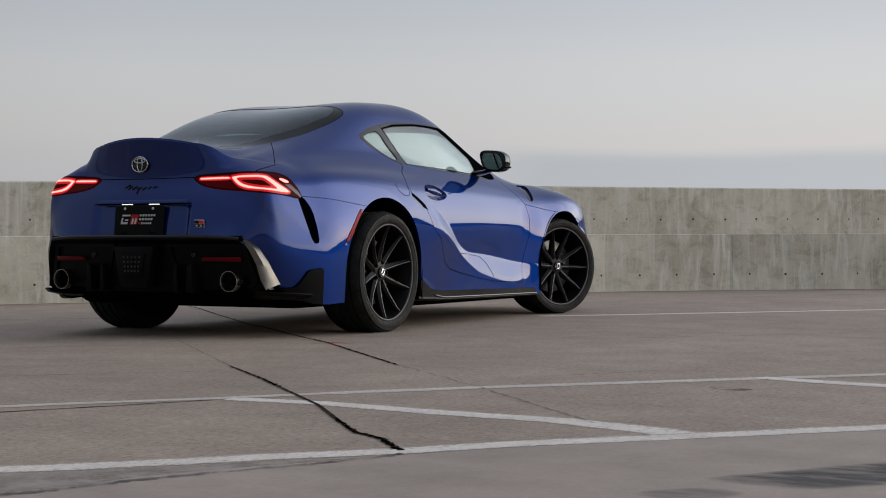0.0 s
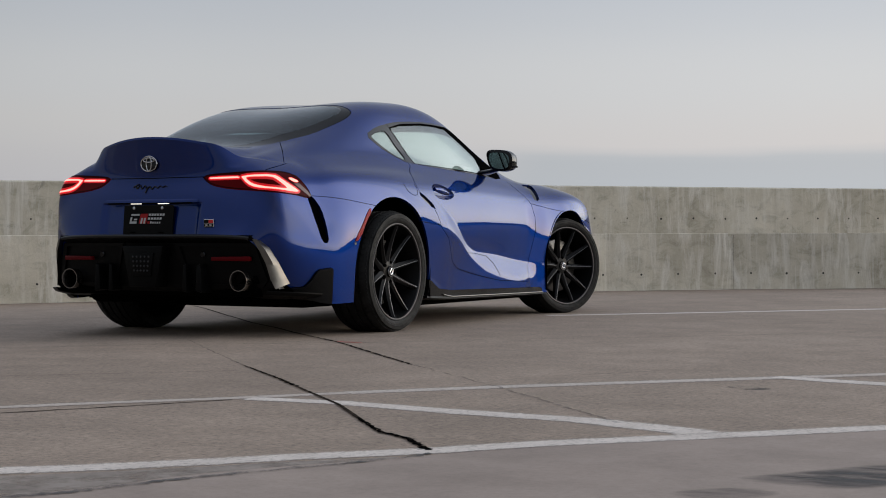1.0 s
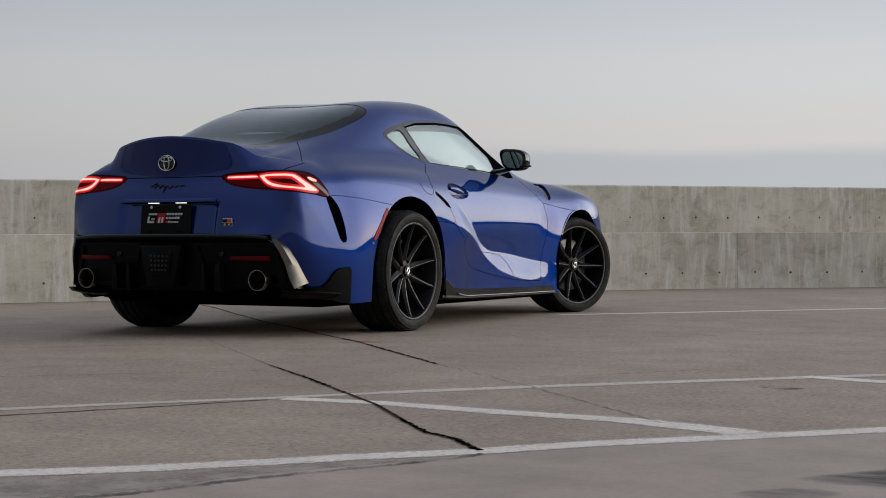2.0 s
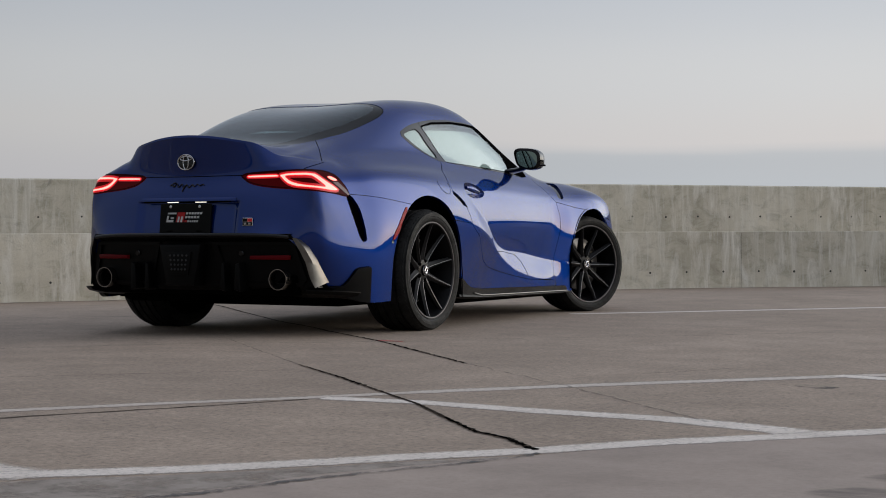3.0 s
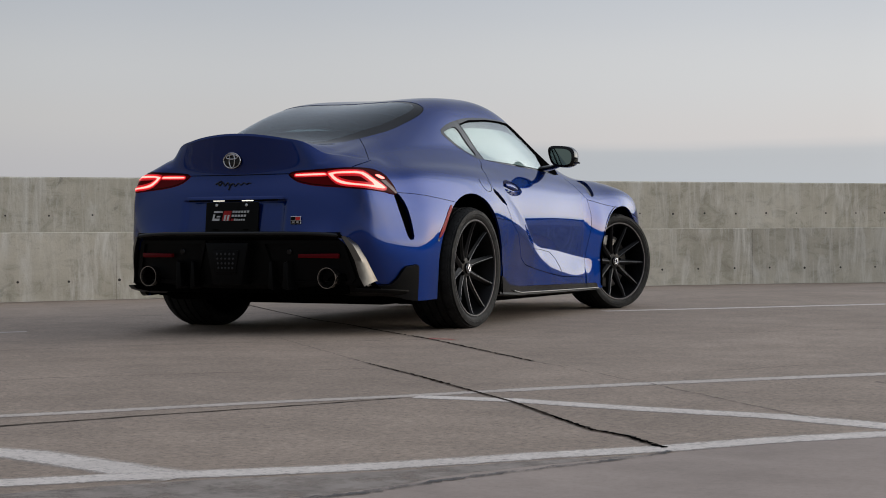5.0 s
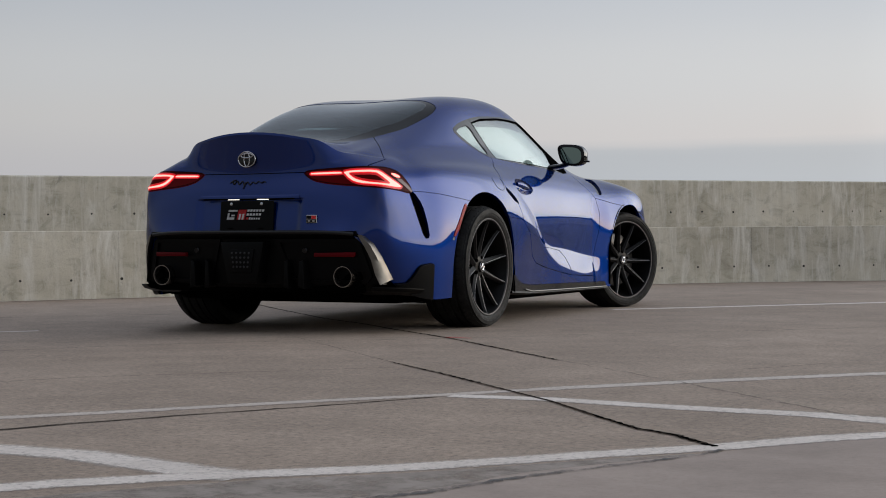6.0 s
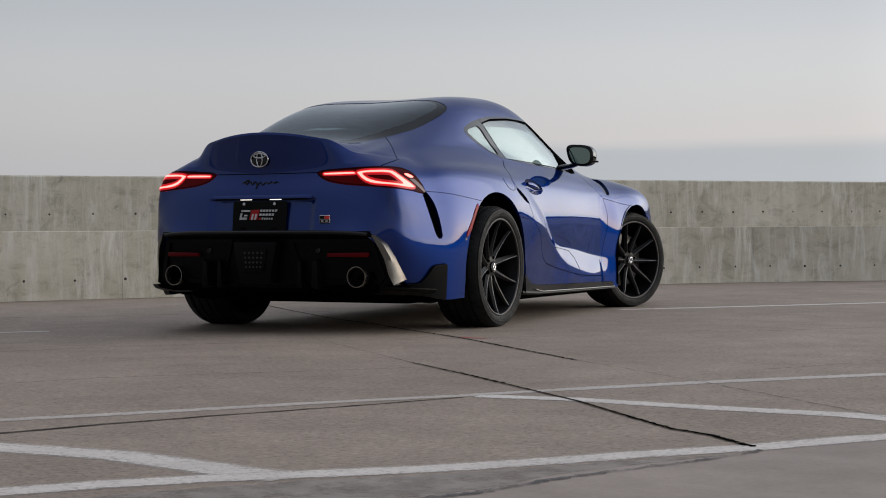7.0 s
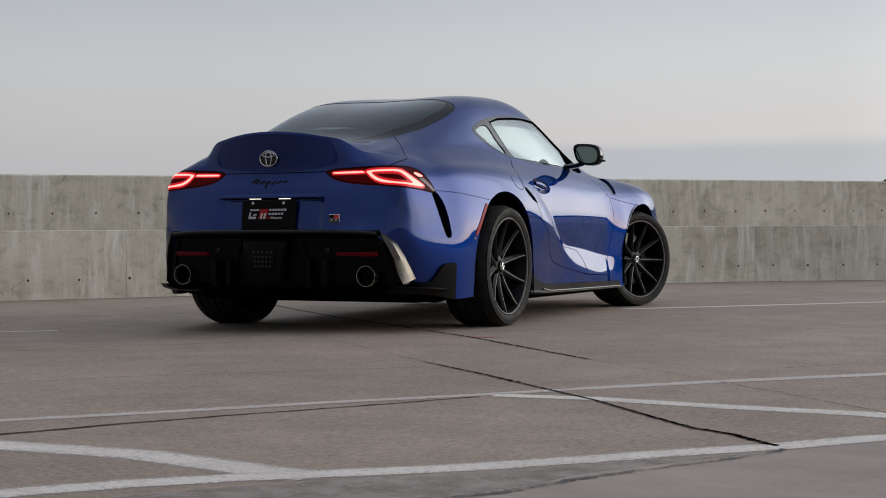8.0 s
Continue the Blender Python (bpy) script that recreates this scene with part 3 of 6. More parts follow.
def normals_at(surface, u, v, low, high):
    """Outward normals of a surface function."""
    n = sample(UP_NORMAL, GRID_U[START:], GRID_W, u, v) if surface is upper_at else sample(LOW_NORMAL, GRID_U, GRID_V, u, v)
    return n / np.maximum(np.linalg.norm(n, axis=1), 1e-12)[:, None]


def sheet(surface, u0, u1, nu, v0=0.0, v1=1.0, nv=80):
    """A dense sheet of a body surface: rows of x, y, z, u, v and its faces."""
    u, v = [a.ravel() for a in np.meshgrid(np.linspace(u0, u1, nu), np.linspace(v0, v1, nv), indexing="ij")]
    return np.column_stack([surface(u, v), u, v]), grid_faces(nu, nv)


def rounded(poly, rounds=2):
    """Corner cutting of a closed outline."""
    p = np.asarray(poly, float)
    for _ in range(rounds):
        n = np.roll(p, -1, 0)
        p = np.stack([0.78 * p + 0.22 * n, 0.22 * p + 0.78 * n], 1).reshape(-1, 2)
    return p


def boundary(faces):
    count = {}
    for f in faces:
        for a, b in zip(f, (*f[1:], f[0])):
            k = (min(a, b), max(a, b))
            count[k] = None if k in count else (a, b)
    return [e for e in count.values() if e]


def panel(name, surface, low, data, mat, parent, label="", lift=0.0, rim=0.012, sides=(1, -1), joined=False, level=False):
    """A sheet-metal part cut from a body surface, with returned edges; on both sides of the car."""
    verts, faces = data
    u, v = verts[:, 3], verts[:, 4]
    n = normals_at(surface, u, v, low, COLS - 1.0)
    p = verts[:, :3] + n * lift
    inward = -n * rim
    if level:
        inward[:, 2] = np.minimum(inward[:, 2], -0.25 * rim)
    faces = [tuple(f) for f in faces]
    extra_p, extra_n, extra_f = [], [], []
    if rim:
        for a, b in boundary(faces):
            if abs(p[a, 0]) < 1e-4 and abs(p[b, 0]) < 1e-4:
                continue
            side = np.cross(p[b] - p[a], n[a])
            side /= max(np.linalg.norm(side), 1e-9)
            k = len(p) + len(extra_p)
            extra_p += [p[a], p[b], p[b] + inward[b], p[a] + inward[a]]
            extra_n += [side] * 4
            extra_f.append((k + 1, k, k + 3, k + 2))
    pts = np.vstack([p, np.array(extra_p).reshape(-1, 3)])
    nrm = np.vstack([n, np.array(extra_n).reshape(-1, 3)])
    every = faces + extra_f
    made = []
    if joined:
        # one part across the middle of the car, welded along it
        twin = np.arange(len(pts)) + len(pts)
        twin = np.where(np.abs(pts[:, 0]) < 2e-4, np.arange(len(pts)), twin)
        whole = every + [tuple(int(twin[i]) for i in f[::-1]) for f in every]
        used = sorted({i for f in whole for i in f})
        back = {o: k for k, o in enumerate(used)}
        both_p, both_n = np.vstack([pts, pts * FLIP])[used], np.vstack([nrm, nrm * FLIP])[used]
        ob = mesh_object(name, both_p, [tuple(back[i] for i in f) for f in whole], mat, parent, label)
        if len(ob.data.vertices) == len(both_p):
            ob.data.normals_split_custom_set_from_vertices([tuple(map(float, a)) for a in both_n])
        return [ob]
    for s in sides:
        ob = mesh_object(name, pts * (s, 1, 1), every if s > 0 else [f[::-1] for f in every], mat, parent, label)
        if len(ob.data.vertices) == len(pts):
            ob.data.normals_split_custom_set_from_vertices([tuple(map(float, a)) for a in nrm * (s, 1, 1)])
        made.append(ob)
    return made


def cut(data, f, gap=0.0015):
    """The part of a sheet inside f, and the rest, with a shut line between."""
    return clip(data[0], data[1], f - gap), clip(data[0], data[1], -f - gap)


def on_side(data, poly):
    """Signed distance in the unrolled plan (metres round the body, height)."""
    return inside_polygon(np.column_stack([wrap(data[0][:, 3]), data[0][:, 2]]), poly)


def on_plan(data, poly):
    return inside_polygon(data[0][:, :2], poly)


def on_profile(data, poly):
    return inside_polygon(data[0][:, 1:3], poly)


# ---------------------------------------------------------------- the lot
HEADING = radians(49)
ALONG, ACROSS = (math.cos(HEADING), math.sin(HEADING)), (-math.sin(HEADING), math.cos(HEADING))


def ground_height(x, y):
    """Flat, with a very slight cross fall towards the foot of the wall."""
    a, c = x * ALONG[0] + y * ALONG[1], x * ACROSS[0] + y * ACROSS[1]
    k = min(max((c - 1.6) / 2.2, 0), 1)
    k = k * k * (3 - 2 * k)
    left = min(max((0.4 - x) / 1.1, 0), 1) * min(max((y + 3.0) / 2.0, 0), 1)
    foot = min(max((c - 2.6) / 2.0, 0), 1)
    return k * min(max(0.0041 * (a - 2.1), -0.04), 0.04) - (1 - k) * 0.020 * left * left * (3 - 2 * left) - 0.030 * foot * foot * (3 - 2 * foot)


def box(bm, size, m):
    bmesh.ops.create_cube(bm, size=1, matrix=m @ Matrix.Diagonal((*size, 1)))


steps = [-2500, -600, -150, -60, -30, -20, *np.arange(-14, 20.1, 0.5), 30, 60, 150, 600, 2500]
ground_pts = [(a * ALONG[0] + c * ACROSS[0], a * ALONG[1] + c * ACROSS[1]) for a in steps for c in steps]
ground = mesh_object("ground", [(x, y, ground_height(x, y)) for x, y in ground_pts], grid_faces(len(steps), len(steps)), GROUND)
tagged(ground, "worn grey concrete apron with fine cracks", "ground", kind="structure")


def resample(points, step):
    p = [Vector(q) for q in points]
    out = []
    for a, b in zip(p, p[1:]):
        k = max(1, int((b - a).length / step))
        out += [a.lerp(b, i / k) for i in range(k)]
    return out + [p[-1]]


def ribbon(name, points, width, mat, label, category, height=0.004, ragged=0.12, step=0.04, seed=0, wander=0.0):
    """A painted line, joint or crack along the ground with an uneven edge."""
    path = resample(points, step)
    widths = width if isinstance(width, tuple) else (width, width)
    verts = []
    for i, p in enumerate(path):
        q, o = path[min(i + 1, len(path) - 1)], path[max(i - 1, 0)]
        d = (q - o).normalized()
        side = Vector((-d.y, d.x))
        k = i / max(len(path) - 1, 1)
        w = (widths[0] + (widths[1] - widths[0]) * k) / 2
        shift = wander * (noise.noise((i * 0.31, seed, 7)) + 0.5 * noise.noise((i * 1.3, seed, 2)))
        sides = []
        for s in (1, -1):
            e = w * (1 + ragged * noise.noise((i * 0.8, s * 9.0, seed)) + 0.6 * ragged * noise.noise((i * 3.1, s * 5.0, seed)))
            sides.append(s * max(e, 0.001) + shift)
        for j in (0, 0.5, 1):
            e = sides[0] + (sides[1] - sides[0]) * j
            x, y = p.x + side.x * e, p.y + side.y * e
            verts.append((x, y, ground_height(x, y) + height))
    faces = [(3 * i + j + 1, 3 * i + j + 4, 3 * i + j + 3, 3 * i + j) for i in range(len(path) - 1) for j in (0, 1)]
    ob = mesh_object(name, verts, faces, mat, smooth=False)
    ob.data.attributes.new("across", "FLOAT", "POINT").data.foreach_set("value", [0.0, 1.0, 0.0] * len(path))
    return tagged(ob, label, category, kind="structure")


def patch(name, outline, mat, label, category, height=0.004):
    pts = [Vector(p) for p in rounded(outline, 1)]
    bm = bmesh.new()
    bm.faces.new([bm.verts.new((p.x, p.y, ground_height(p.x, p.y) + height)) for p in pts])
    return tagged(part(name, bm, mat, smooth=False), label, category, kind="structure")


def smear(name, outline, mat, label, category, height=0.0012):
    """A patch that thins out towards its edge."""
    pts = [Vector(p) for p in rounded(outline, 2)]
    mid = sum(pts, Vector((0, 0))) / len(pts)
    rings = [[mid + (p - mid) * k for p in pts] for k in (1.0, 0.7, 0.4)]
    verts = [(p.x, p.y, ground_height(p.x, p.y) + height) for ring in rings for p in ring] + [(mid.x, mid.y, ground_height(mid.x, mid.y) + height)]
    m = len(pts)
    faces = [(r * m + i, r * m + (i + 1) % m, (r + 1) * m + (i + 1) % m, (r + 1) * m + i) for r in (0, 1) for i in range(m)]
    faces += [(2 * m + i, 2 * m + (i + 1) % m, 3 * m) for i in range(m)]
    ob = mesh_object(name, verts, faces, mat, smooth=False)
    ob.data.attributes.new("across", "FLOAT", "POINT").data.foreach_set("value", [0.0] * m + [0.65] * m + [1.0] * (m + 1))
    return tagged(ob, label, category, kind="structure")


patch("pavement", ((0.6, -8.2), (2.45, -5.78), (2.99, -5.09), (3.08, -4.89), (3.12, -4.72), (3.25, -4.49), (3.43, -4.22), (3.62, -3.94), (3.89, -3.62),
                   (4.7, -2.72), (9.0, 2.2), (16.0, -4.0), (5.0, -16.0)), SLAB, "smooth pale concrete slab beside the worn apron", "pavement", 0.0006)
patch("stain", ((3.44, -4.22), (3.25, -4.50), (3.12, -4.73), (3.08, -4.90), (2.99, -5.10), (2.45, -5.80), (2.22, -5.60), (2.62, -5.06), (2.88, -4.84), (3.06, -4.64), (3.22, -4.44)),
      DIRTY_PAINT, "dirty grey band of old road paint", "stain", 0.0010)
PAINT_LABEL = "worn white painted line on concrete"
ribbon("painted_line", ((0.2, -5.85), (1.01, -4.87), (1.61, -4.156), (1.968, -3.69), (2.256, -3.36), (2.495, -3.04)), 0.10, OLD_PAINT, "old rubbed grey painted line on concrete", "line", 0.0012, 0.2, seed=8)
ribbon("painted_line", ((2.495, -3.04), (2.856, -2.608), (3.611, -1.80)), (0.125, 0.140), FADED_PAINT, "faded grey painted line on concrete", "line", 0.0012, 0.14, seed=1)
ribbon("painted_line", ((3.614, -1.797), (5.27, -0.04)), (0.135, 0.12), OLD_PAINT, "old rubbed grey painted line on concrete", "line", 0.0012, 0.2, seed=9)
ribbon("painted_line", ((1.3, -6.5), (2.05, -5.58), (2.31, -5.245), (2.5, -5.06), (2.84, -4.776), (3.02, -4.58), (3.186, -4.38), (3.4, -4.155), (3.595, -3.895), (3.875, -3.60), (4.5, -2.92), (6.5, -0.6)), 0.135, LINE_PAINT, PAINT_LABEL, "line", 0.0018, 0.12, seed=2)
ribbon("painted_line", ((2.31, -3.345), (2.636, -3.315), (3.07, -3.37), (3.486, -3.385), (3.80, -3.48), (3.96, -3.55)), (0.125, 0.18), LINE_PAINT, PAINT_LABEL, "line", 0.0015, 0.12, seed=3)
ribbon("painted_line", ((0.5, -4.85), (1.665, -4.90), (2.08, -4.887), (2.468, -4.98), (2.62, -5.0)), 0.175, LINE_PAINT, PAINT_LABEL, "line", 0.0015, 0.08, seed=4)
ribbon("painted_line", ((3.58, -1.79), (3.82, -1.855), (4.06, -1.895), (5.6, -2.02)), (0.14, 0.29), LINE_PAINT, PAINT_LABEL, "line", 0.0015, 0.1, seed=5)
ribbon("painted_line", ((0.93, 2.02), (1.72, 2.93), (2.68, 4.06), (6.2, 8.1)), 0.17, LINE_PAINT, PAINT_LABEL, "line", 0.0012, 0.12, seed=6)
ribbon("painted_line", ((-4.6, -4.95), (-2.6, -2.52), (-1.36, -1.04)), 0.075, LINE_PAINT, PAINT_LABEL, "line", 0.0012, 0.2, seed=7)
CRACK_LABEL = "dark ragged crack across the concrete"
ribbon("crack", ((0.25, -1.02), (0.75, -1.52), (1.54, -2.298)), (0.004, 0.010), FAINT, CRACK_LABEL, "crack", 0.0022, 0.7, 0.02, 11, 0.012)
ribbon("crack", ((1.54, -2.298), (1.989, -2.709), (2.22, -2.935)), (0.008, 0.017), TAR, CRACK_LABEL, "crack", 0.0025, 1.7, 0.011, 12, 0.010)
ribbon("crack", ((2.22, -2.935), (2.303, -3.017), (2.663, -3.366), (2.90, -3.64)), (0.012, 0.015), DUST, "long straight crack filled with dust", "crack", 0.0025, 0.45, 0.013, 22, 0.003)
ribbon("crack", ((2.90, -3.64), (2.954, -3.704), (3.129, -3.894), (3.241, -3.964), (3.405, -4.136)), (0.013, 0.022), TAR, CRACK_LABEL, "crack", 0.0025, 1.1, 0.016, 23, 0.010)
ribbon("crack", ((-2.4, 2.5), (-0.91, 1.055), (0.459, -0.335), (1.136, -0.93), (1.717, -1.529), (2.10, -1.92)), (0.015, 0.014), TAR, CRACK_LABEL, "crack", 0.0022, 2.3, 0.016, 13, 0.010)
ribbon("crack", ((2.10, -1.92), (2.45, -2.25), (2.908, -2.69), (3.60, -3.40)), (0.010, 0.016), FAINT, CRACK_LABEL, "crack", 0.0022, 0.7, 0.03, 14, 0.02)
ribbon("crack", ((2.7, -5.45), (2.9, -5.24), (3.03, -5.07), (3.10, -4.92), (3.15, -4.78), (3.24, -4.60), (3.33, -4.45), (3.42, -4.26), (3.43, -4.18)), (0.036, 0.016), SMUDGE, "dark ragged edge of old paint", "crack", 0.0026, 1.2, 0.016, 41, 0.016)
JOINT_LABEL = "faint hairline joint in the concrete"
ribbon("joint_line", ((1.1, -5.6), (1.524, -4.742), (1.661, -4.451), (1.828, -4.152), (2.026, -3.848), (2.285, -3.40)), (0.045, 0.018), WORN_JOINT, JOINT_LABEL, "joint", 0.0008, 0.5, 0.04, 15, 0.01)
ribbon("joint_line", ((-1.0, -3.5), (-0.436, -2.542), (-0.105, -1.99), (0.391, -1.52), (1.285, -0.831)), 0.016, FAINT, JOINT_LABEL, "joint", 0.0008, 0.5, 0.04, 16, 0.01)
ribbon("joint_line", ((0.2, -4.4), (0.592, -3.696), (0.797, -3.335), (1.245, -2.896), (1.647, -2.512)), 0.014, FAINT, JOINT_LABEL, "joint", 0.0008, 0.5, 0.04, 17, 0.01)
ribbon("joint_line", ((2.84, -2.13), (3.0, -1.90), (3.174, -1.606)), 0.016, FAINT, JOINT_LABEL, "joint", 0.0008, 0.6, 0.04, 18, 0.01)
ribbon("joint_line", ((1.5, -0.53), (1.782, -0.293), (2.37, 0.213), (3.2, 1.1)), 0.014, FAINT, JOINT_LABEL, "joint", 0.0008, 0.6, 0.04, 19, 0.01)
ribbon("joint_line", ((-5.0, -2.9), (-2.4, 0.1), (-0.9, 1.5)), 0.03, FAINT, JOINT_LABEL, "joint", 0.0008, 0.6, 0.05, 20, 0.01)
patch("tar_patch", ((3.53, -2.20), (3.60, -2.21), (3.71, -2.245), (3.68, -2.30), (3.62, -2.32), (3.55, -2.27)), SMUDGE, "small dark tar patch on concrete", "patch", 0.0012)
smear("tar_patch", ((4.16, -4.22), (4.24, -4.10), (4.48, -3.74), (4.85, -3.4), (4.9, -3.75), (4.58, -4.08), (4.42, -4.27), (4.28, -4.25)), SMEAR, "dark rubber smear on the smooth slab", "patch", 0.0012)
smear("tar_patch", ((4.10, -4.45), (4.24, -4.29), (4.36, -4.36), (4.22, -4.52)), FAINT_SMEAR, "faint rubber smear on the smooth slab", "patch", 0.0012)
patch("paint_fleck", ((1.08, -0.87), (1.16, -0.872), (1.25, -0.885), (1.24, -0.905), (1.15, -0.90), (1.09, -0.89)), MARK_RED, "small fleck of red paint on concrete", "mark", 0.0012)

# a low barrier wall, cast in straight lifts that turn a little at the joints, and a higher parapet two metres behind it
WALL_PLAN = [Vector(p) for p in ((-23.34, -23.76), (-13.92, -10.70), (-4.482, 2.303), (-3.892, 3.125), (-2.257, 5.368), (-0.779, 7.273), (0.236, 8.233), (1.542, 9.146), (7.159, 12.94), (14.97, 17.97), (42.47, 32.63))]
PARAPET_PLAN = [Vector(p) for p in ((-24.0, -13.99), (-8.0, 2.81), (-3.2, 7.85), (1.6, 12.89), (16.0, 28.01), (60.0, 74.21))]
PROFILE = ((0.003, -0.3), (0.003, 0.585), (0.006, 0.589), (0.25, 0.590), (0.25, -0.3))
PARAPET_PROFILE = ((0.0, -0.3), (0.0, 1.116), (0.012, 1.129), (0.25, 1.131), (0.25, -0.3))


def lengths_of(plan):
    return [sum((plan[k + 1] - plan[k]).length for k in range(i)) for i in range(len(plan))]


def along_plan(plan, s):
    """Place on the front of a wall and its direction, s metres from the start of its plan."""
    lengths = lengths_of(plan)
    i = max(k for k in range(len(plan) - 1) if lengths[k] <= s)
    d = (plan[i + 1] - plan[i]).normalized()
    return plan[i] + d * (s - lengths[i]), d


def parapet_rise(x, y):
    """The parapet climbs a little along its length."""
    return 0.003 * (max(-14.0, min(16.0, x)) + 6.1)


def wall_run(name, a, b, profile, level):
    """A run of wall between two places of the plan; the profile is set back from the front face and upwards."""
    verts, faces = [], []
    d = (b - a).normalized()
    back = Vector((-d.y, d.x))
    count = max(2, int((b - a).length / 0.5))
    for i in range(count + 1):
        p = a.lerp(b, i / count)
        rise = level(p.x, p.y)
        for o, z in profile:
            verts.append((p.x + back.x * o, p.y + back.y * o, z + rise))
    m = len(profile)
    for i in range(count):
        for j in range(m):
            k = (j + 1) % m
            faces.append((i * m + j, (i + 1) * m + j, (i + 1) * m + k, i * m + k))
    faces += [tuple(range(m - 1, -1, -1)), tuple(count * m + j for j in range(m))]
    return mesh_object(name, verts, faces, CONCRETE, smooth=False)


walls = []
for title, plan, profile, level, label in (("wall_north", WALL_PLAN, PROFILE, ground_height, "low weathered cast concrete barrier wall with tie holes"),
                                           ("wall_parapet", PARAPET_PLAN, PARAPET_PROFILE, parapet_rise, "weathered cast concrete parapet wall with tie holes, behind the low one")):
    runs = [wall_run(title if k == 0 else "wall_run", a, b, profile, level) for k, (a, b) in enumerate(zip(plan, plan[1:]))]
    tagged(runs[0], label, "wall", kind="structure")
    for run in runs[1:]:
        run.parent = runs[0]
    walls.append(runs[0])
wall, parapet = walls


# a flat disc on the wall; the shade inside the hole is its dark colour
def tie_hole_mesh():
    bm = bmesh.new()
    rings = []
    for r, y in ((0.0125, 0.002), (0.0120, -0.0015), (0.008, -0.0012), (0.0, -0.0010)):
        rings.append([bm.verts.new((r * math.cos(t), y, r * math.sin(t))) for t in np.linspace(0, 2 * math.pi, 12, endpoint=False)] if r else [bm.verts.new((0, y, 0))])
    for p, q in zip(rings, rings[1:]):
        for i in range(12):
            k = (i + 1) % 12
            bm.faces.new((p[i], p[k], q[k], q[i]) if len(q) > 1 else (p[i], p[k], q[0]))
    me = bpy.data.meshes.new("tie_hole")
    bm.to_mesh(me)
    bm.free()
    me.materials.append(HOLE)
    return me


hole_mesh = tie_hole_mesh()
rng = random.Random(4)
# each row: its wall, height, and how far along it some of the holes lie
for owner, plan, height, front, marks, count in ((wall, WALL_PLAN, lambda p: 0.168 + ground_height(p.x, p.y), 0.003, ((0, 32.203), (2, 33.072), (14, 38.326), (17, 39.583), (21, 41.156), (40, 48.6)), 36),
                                                 (parapet, PARAPET_PLAN, lambda p: 0.728 + 0.0066 * (p.x + 6.2), 0.0, ((0, 25.381), (3, 26.712), (16, 32.223), (25, 36.089), (45, 44.8)), 40)):
    for i in range(-3, count):
        s = float(np.interp(i, [m[0] for m in marks], [m[1] for m in marks])) if i >= 0 else marks[0][1] + 0.434 * i
        p, d = along_plan(plan, s + rng.uniform(-0.006, 0.006))
        back = Vector((-d.y, d.x))
        ob = new("tie_hole", hole_mesh)
        ob.matrix_world = Matrix.Translation((p.x + back.x * front, p.y + back.y * front, height(p) + rng.uniform(-0.004, 0.004))) @ Matrix.Rotation(math.atan2(d.y, d.x), 4, "Z") @ Matrix.Scale(rng.uniform(0.8, 1.15), 4)
        ob.parent = owner
        ob.matrix_parent_inverse = Matrix.Identity(4)
for s, wide in ((33.05, 0.002), (39.787, 0.004)):
    p, d = along_plan(WALL_PLAN, s)
    back = Vector((-d.y, d.x))
    bm = bmesh.new()
    box(bm, (wide, 0.004, 0.575), Matrix.Translation((p.x + back.x * 0.002, p.y + back.y * 0.002, 0.285 + ground_height(p.x, p.y))) @ Matrix.Rotation(math.atan2(d.y, d.x), 4, "Z"))
    part("joint_gap", bm, FAINT, wall, smooth=False)
foot = [along_plan(WALL_PLAN, s) for s in np.arange(25, 47, 0.25)]
ribbon("trim", [(p.x + d.y * 0.015, p.y - d.x * 0.015) for p, d in foot], 0.045, LINE_PAINT, "pale dust line along the foot of the wall", "trim", 0.003, 0.7, 0.08, 31)

# far hills all round, mostly hidden by the wall
hill_verts, hill_faces, turns = [], [], 900
for i in range(turns):
    t = 2 * math.pi * i / turns
    x, y = 900 * math.cos(t), 900 * math.sin(t)
    behind = 0.5 - 0.5 * math.cos(t - radians(118))
    east = math.degrees(math.atan2(x, y))
    rise = min(max((east + 11.5) / 4.0, 0), 1) * min(max((80 - east) / 30, 0), 1)
    top = 12 + 12 * behind + 30 * rise * rise * (3 - 2 * rise) + 14 * noise.noise((x * 0.004, y * 0.004, 1)) + 7 * noise.noise((x * 0.011, y * 0.011, 4)) + 2 * noise.noise((x * 0.035, y * 0.035, 9))
    hill_verts += [(x, y, -1.0), (x * 1.02, y * 1.02, max(top, 4))]
for i in range(turns):
    k = (i + 1) % turns
    hill_faces.append((2 * i, 2 * i + 1, 2 * k + 1, 2 * k))
tagged(mesh_object("backdrop", hill_verts, hill_faces, HILL), "dark low hills far off on the horizon", "hills", kind="structure")

# ---------------------------------------------------------------- the car
car = empty("car", "metallic blue two-door sports coupe parked on concrete", "car")
ARCHES = ((0.004, 0.420, 0.412, 1.98), (2.505, 0.372, 0.380, 2.05))


def arch_distance(verts, arch):
    y0, a, b, power = arch
    dy, dz = np.abs(verts[:, 1] - y0) / a, np.maximum(verts[:, 2] - 0.335, 0) / b
    return ((dy ** power + dz ** power) ** (1 / power) - 1) * min(a, b)


low = sheet(lower_at, 0, 14, 440, 0, 1, 100)
for arch in ARCHES:
    low = clip(low[0], low[1], arch_distance(low[0], arch))

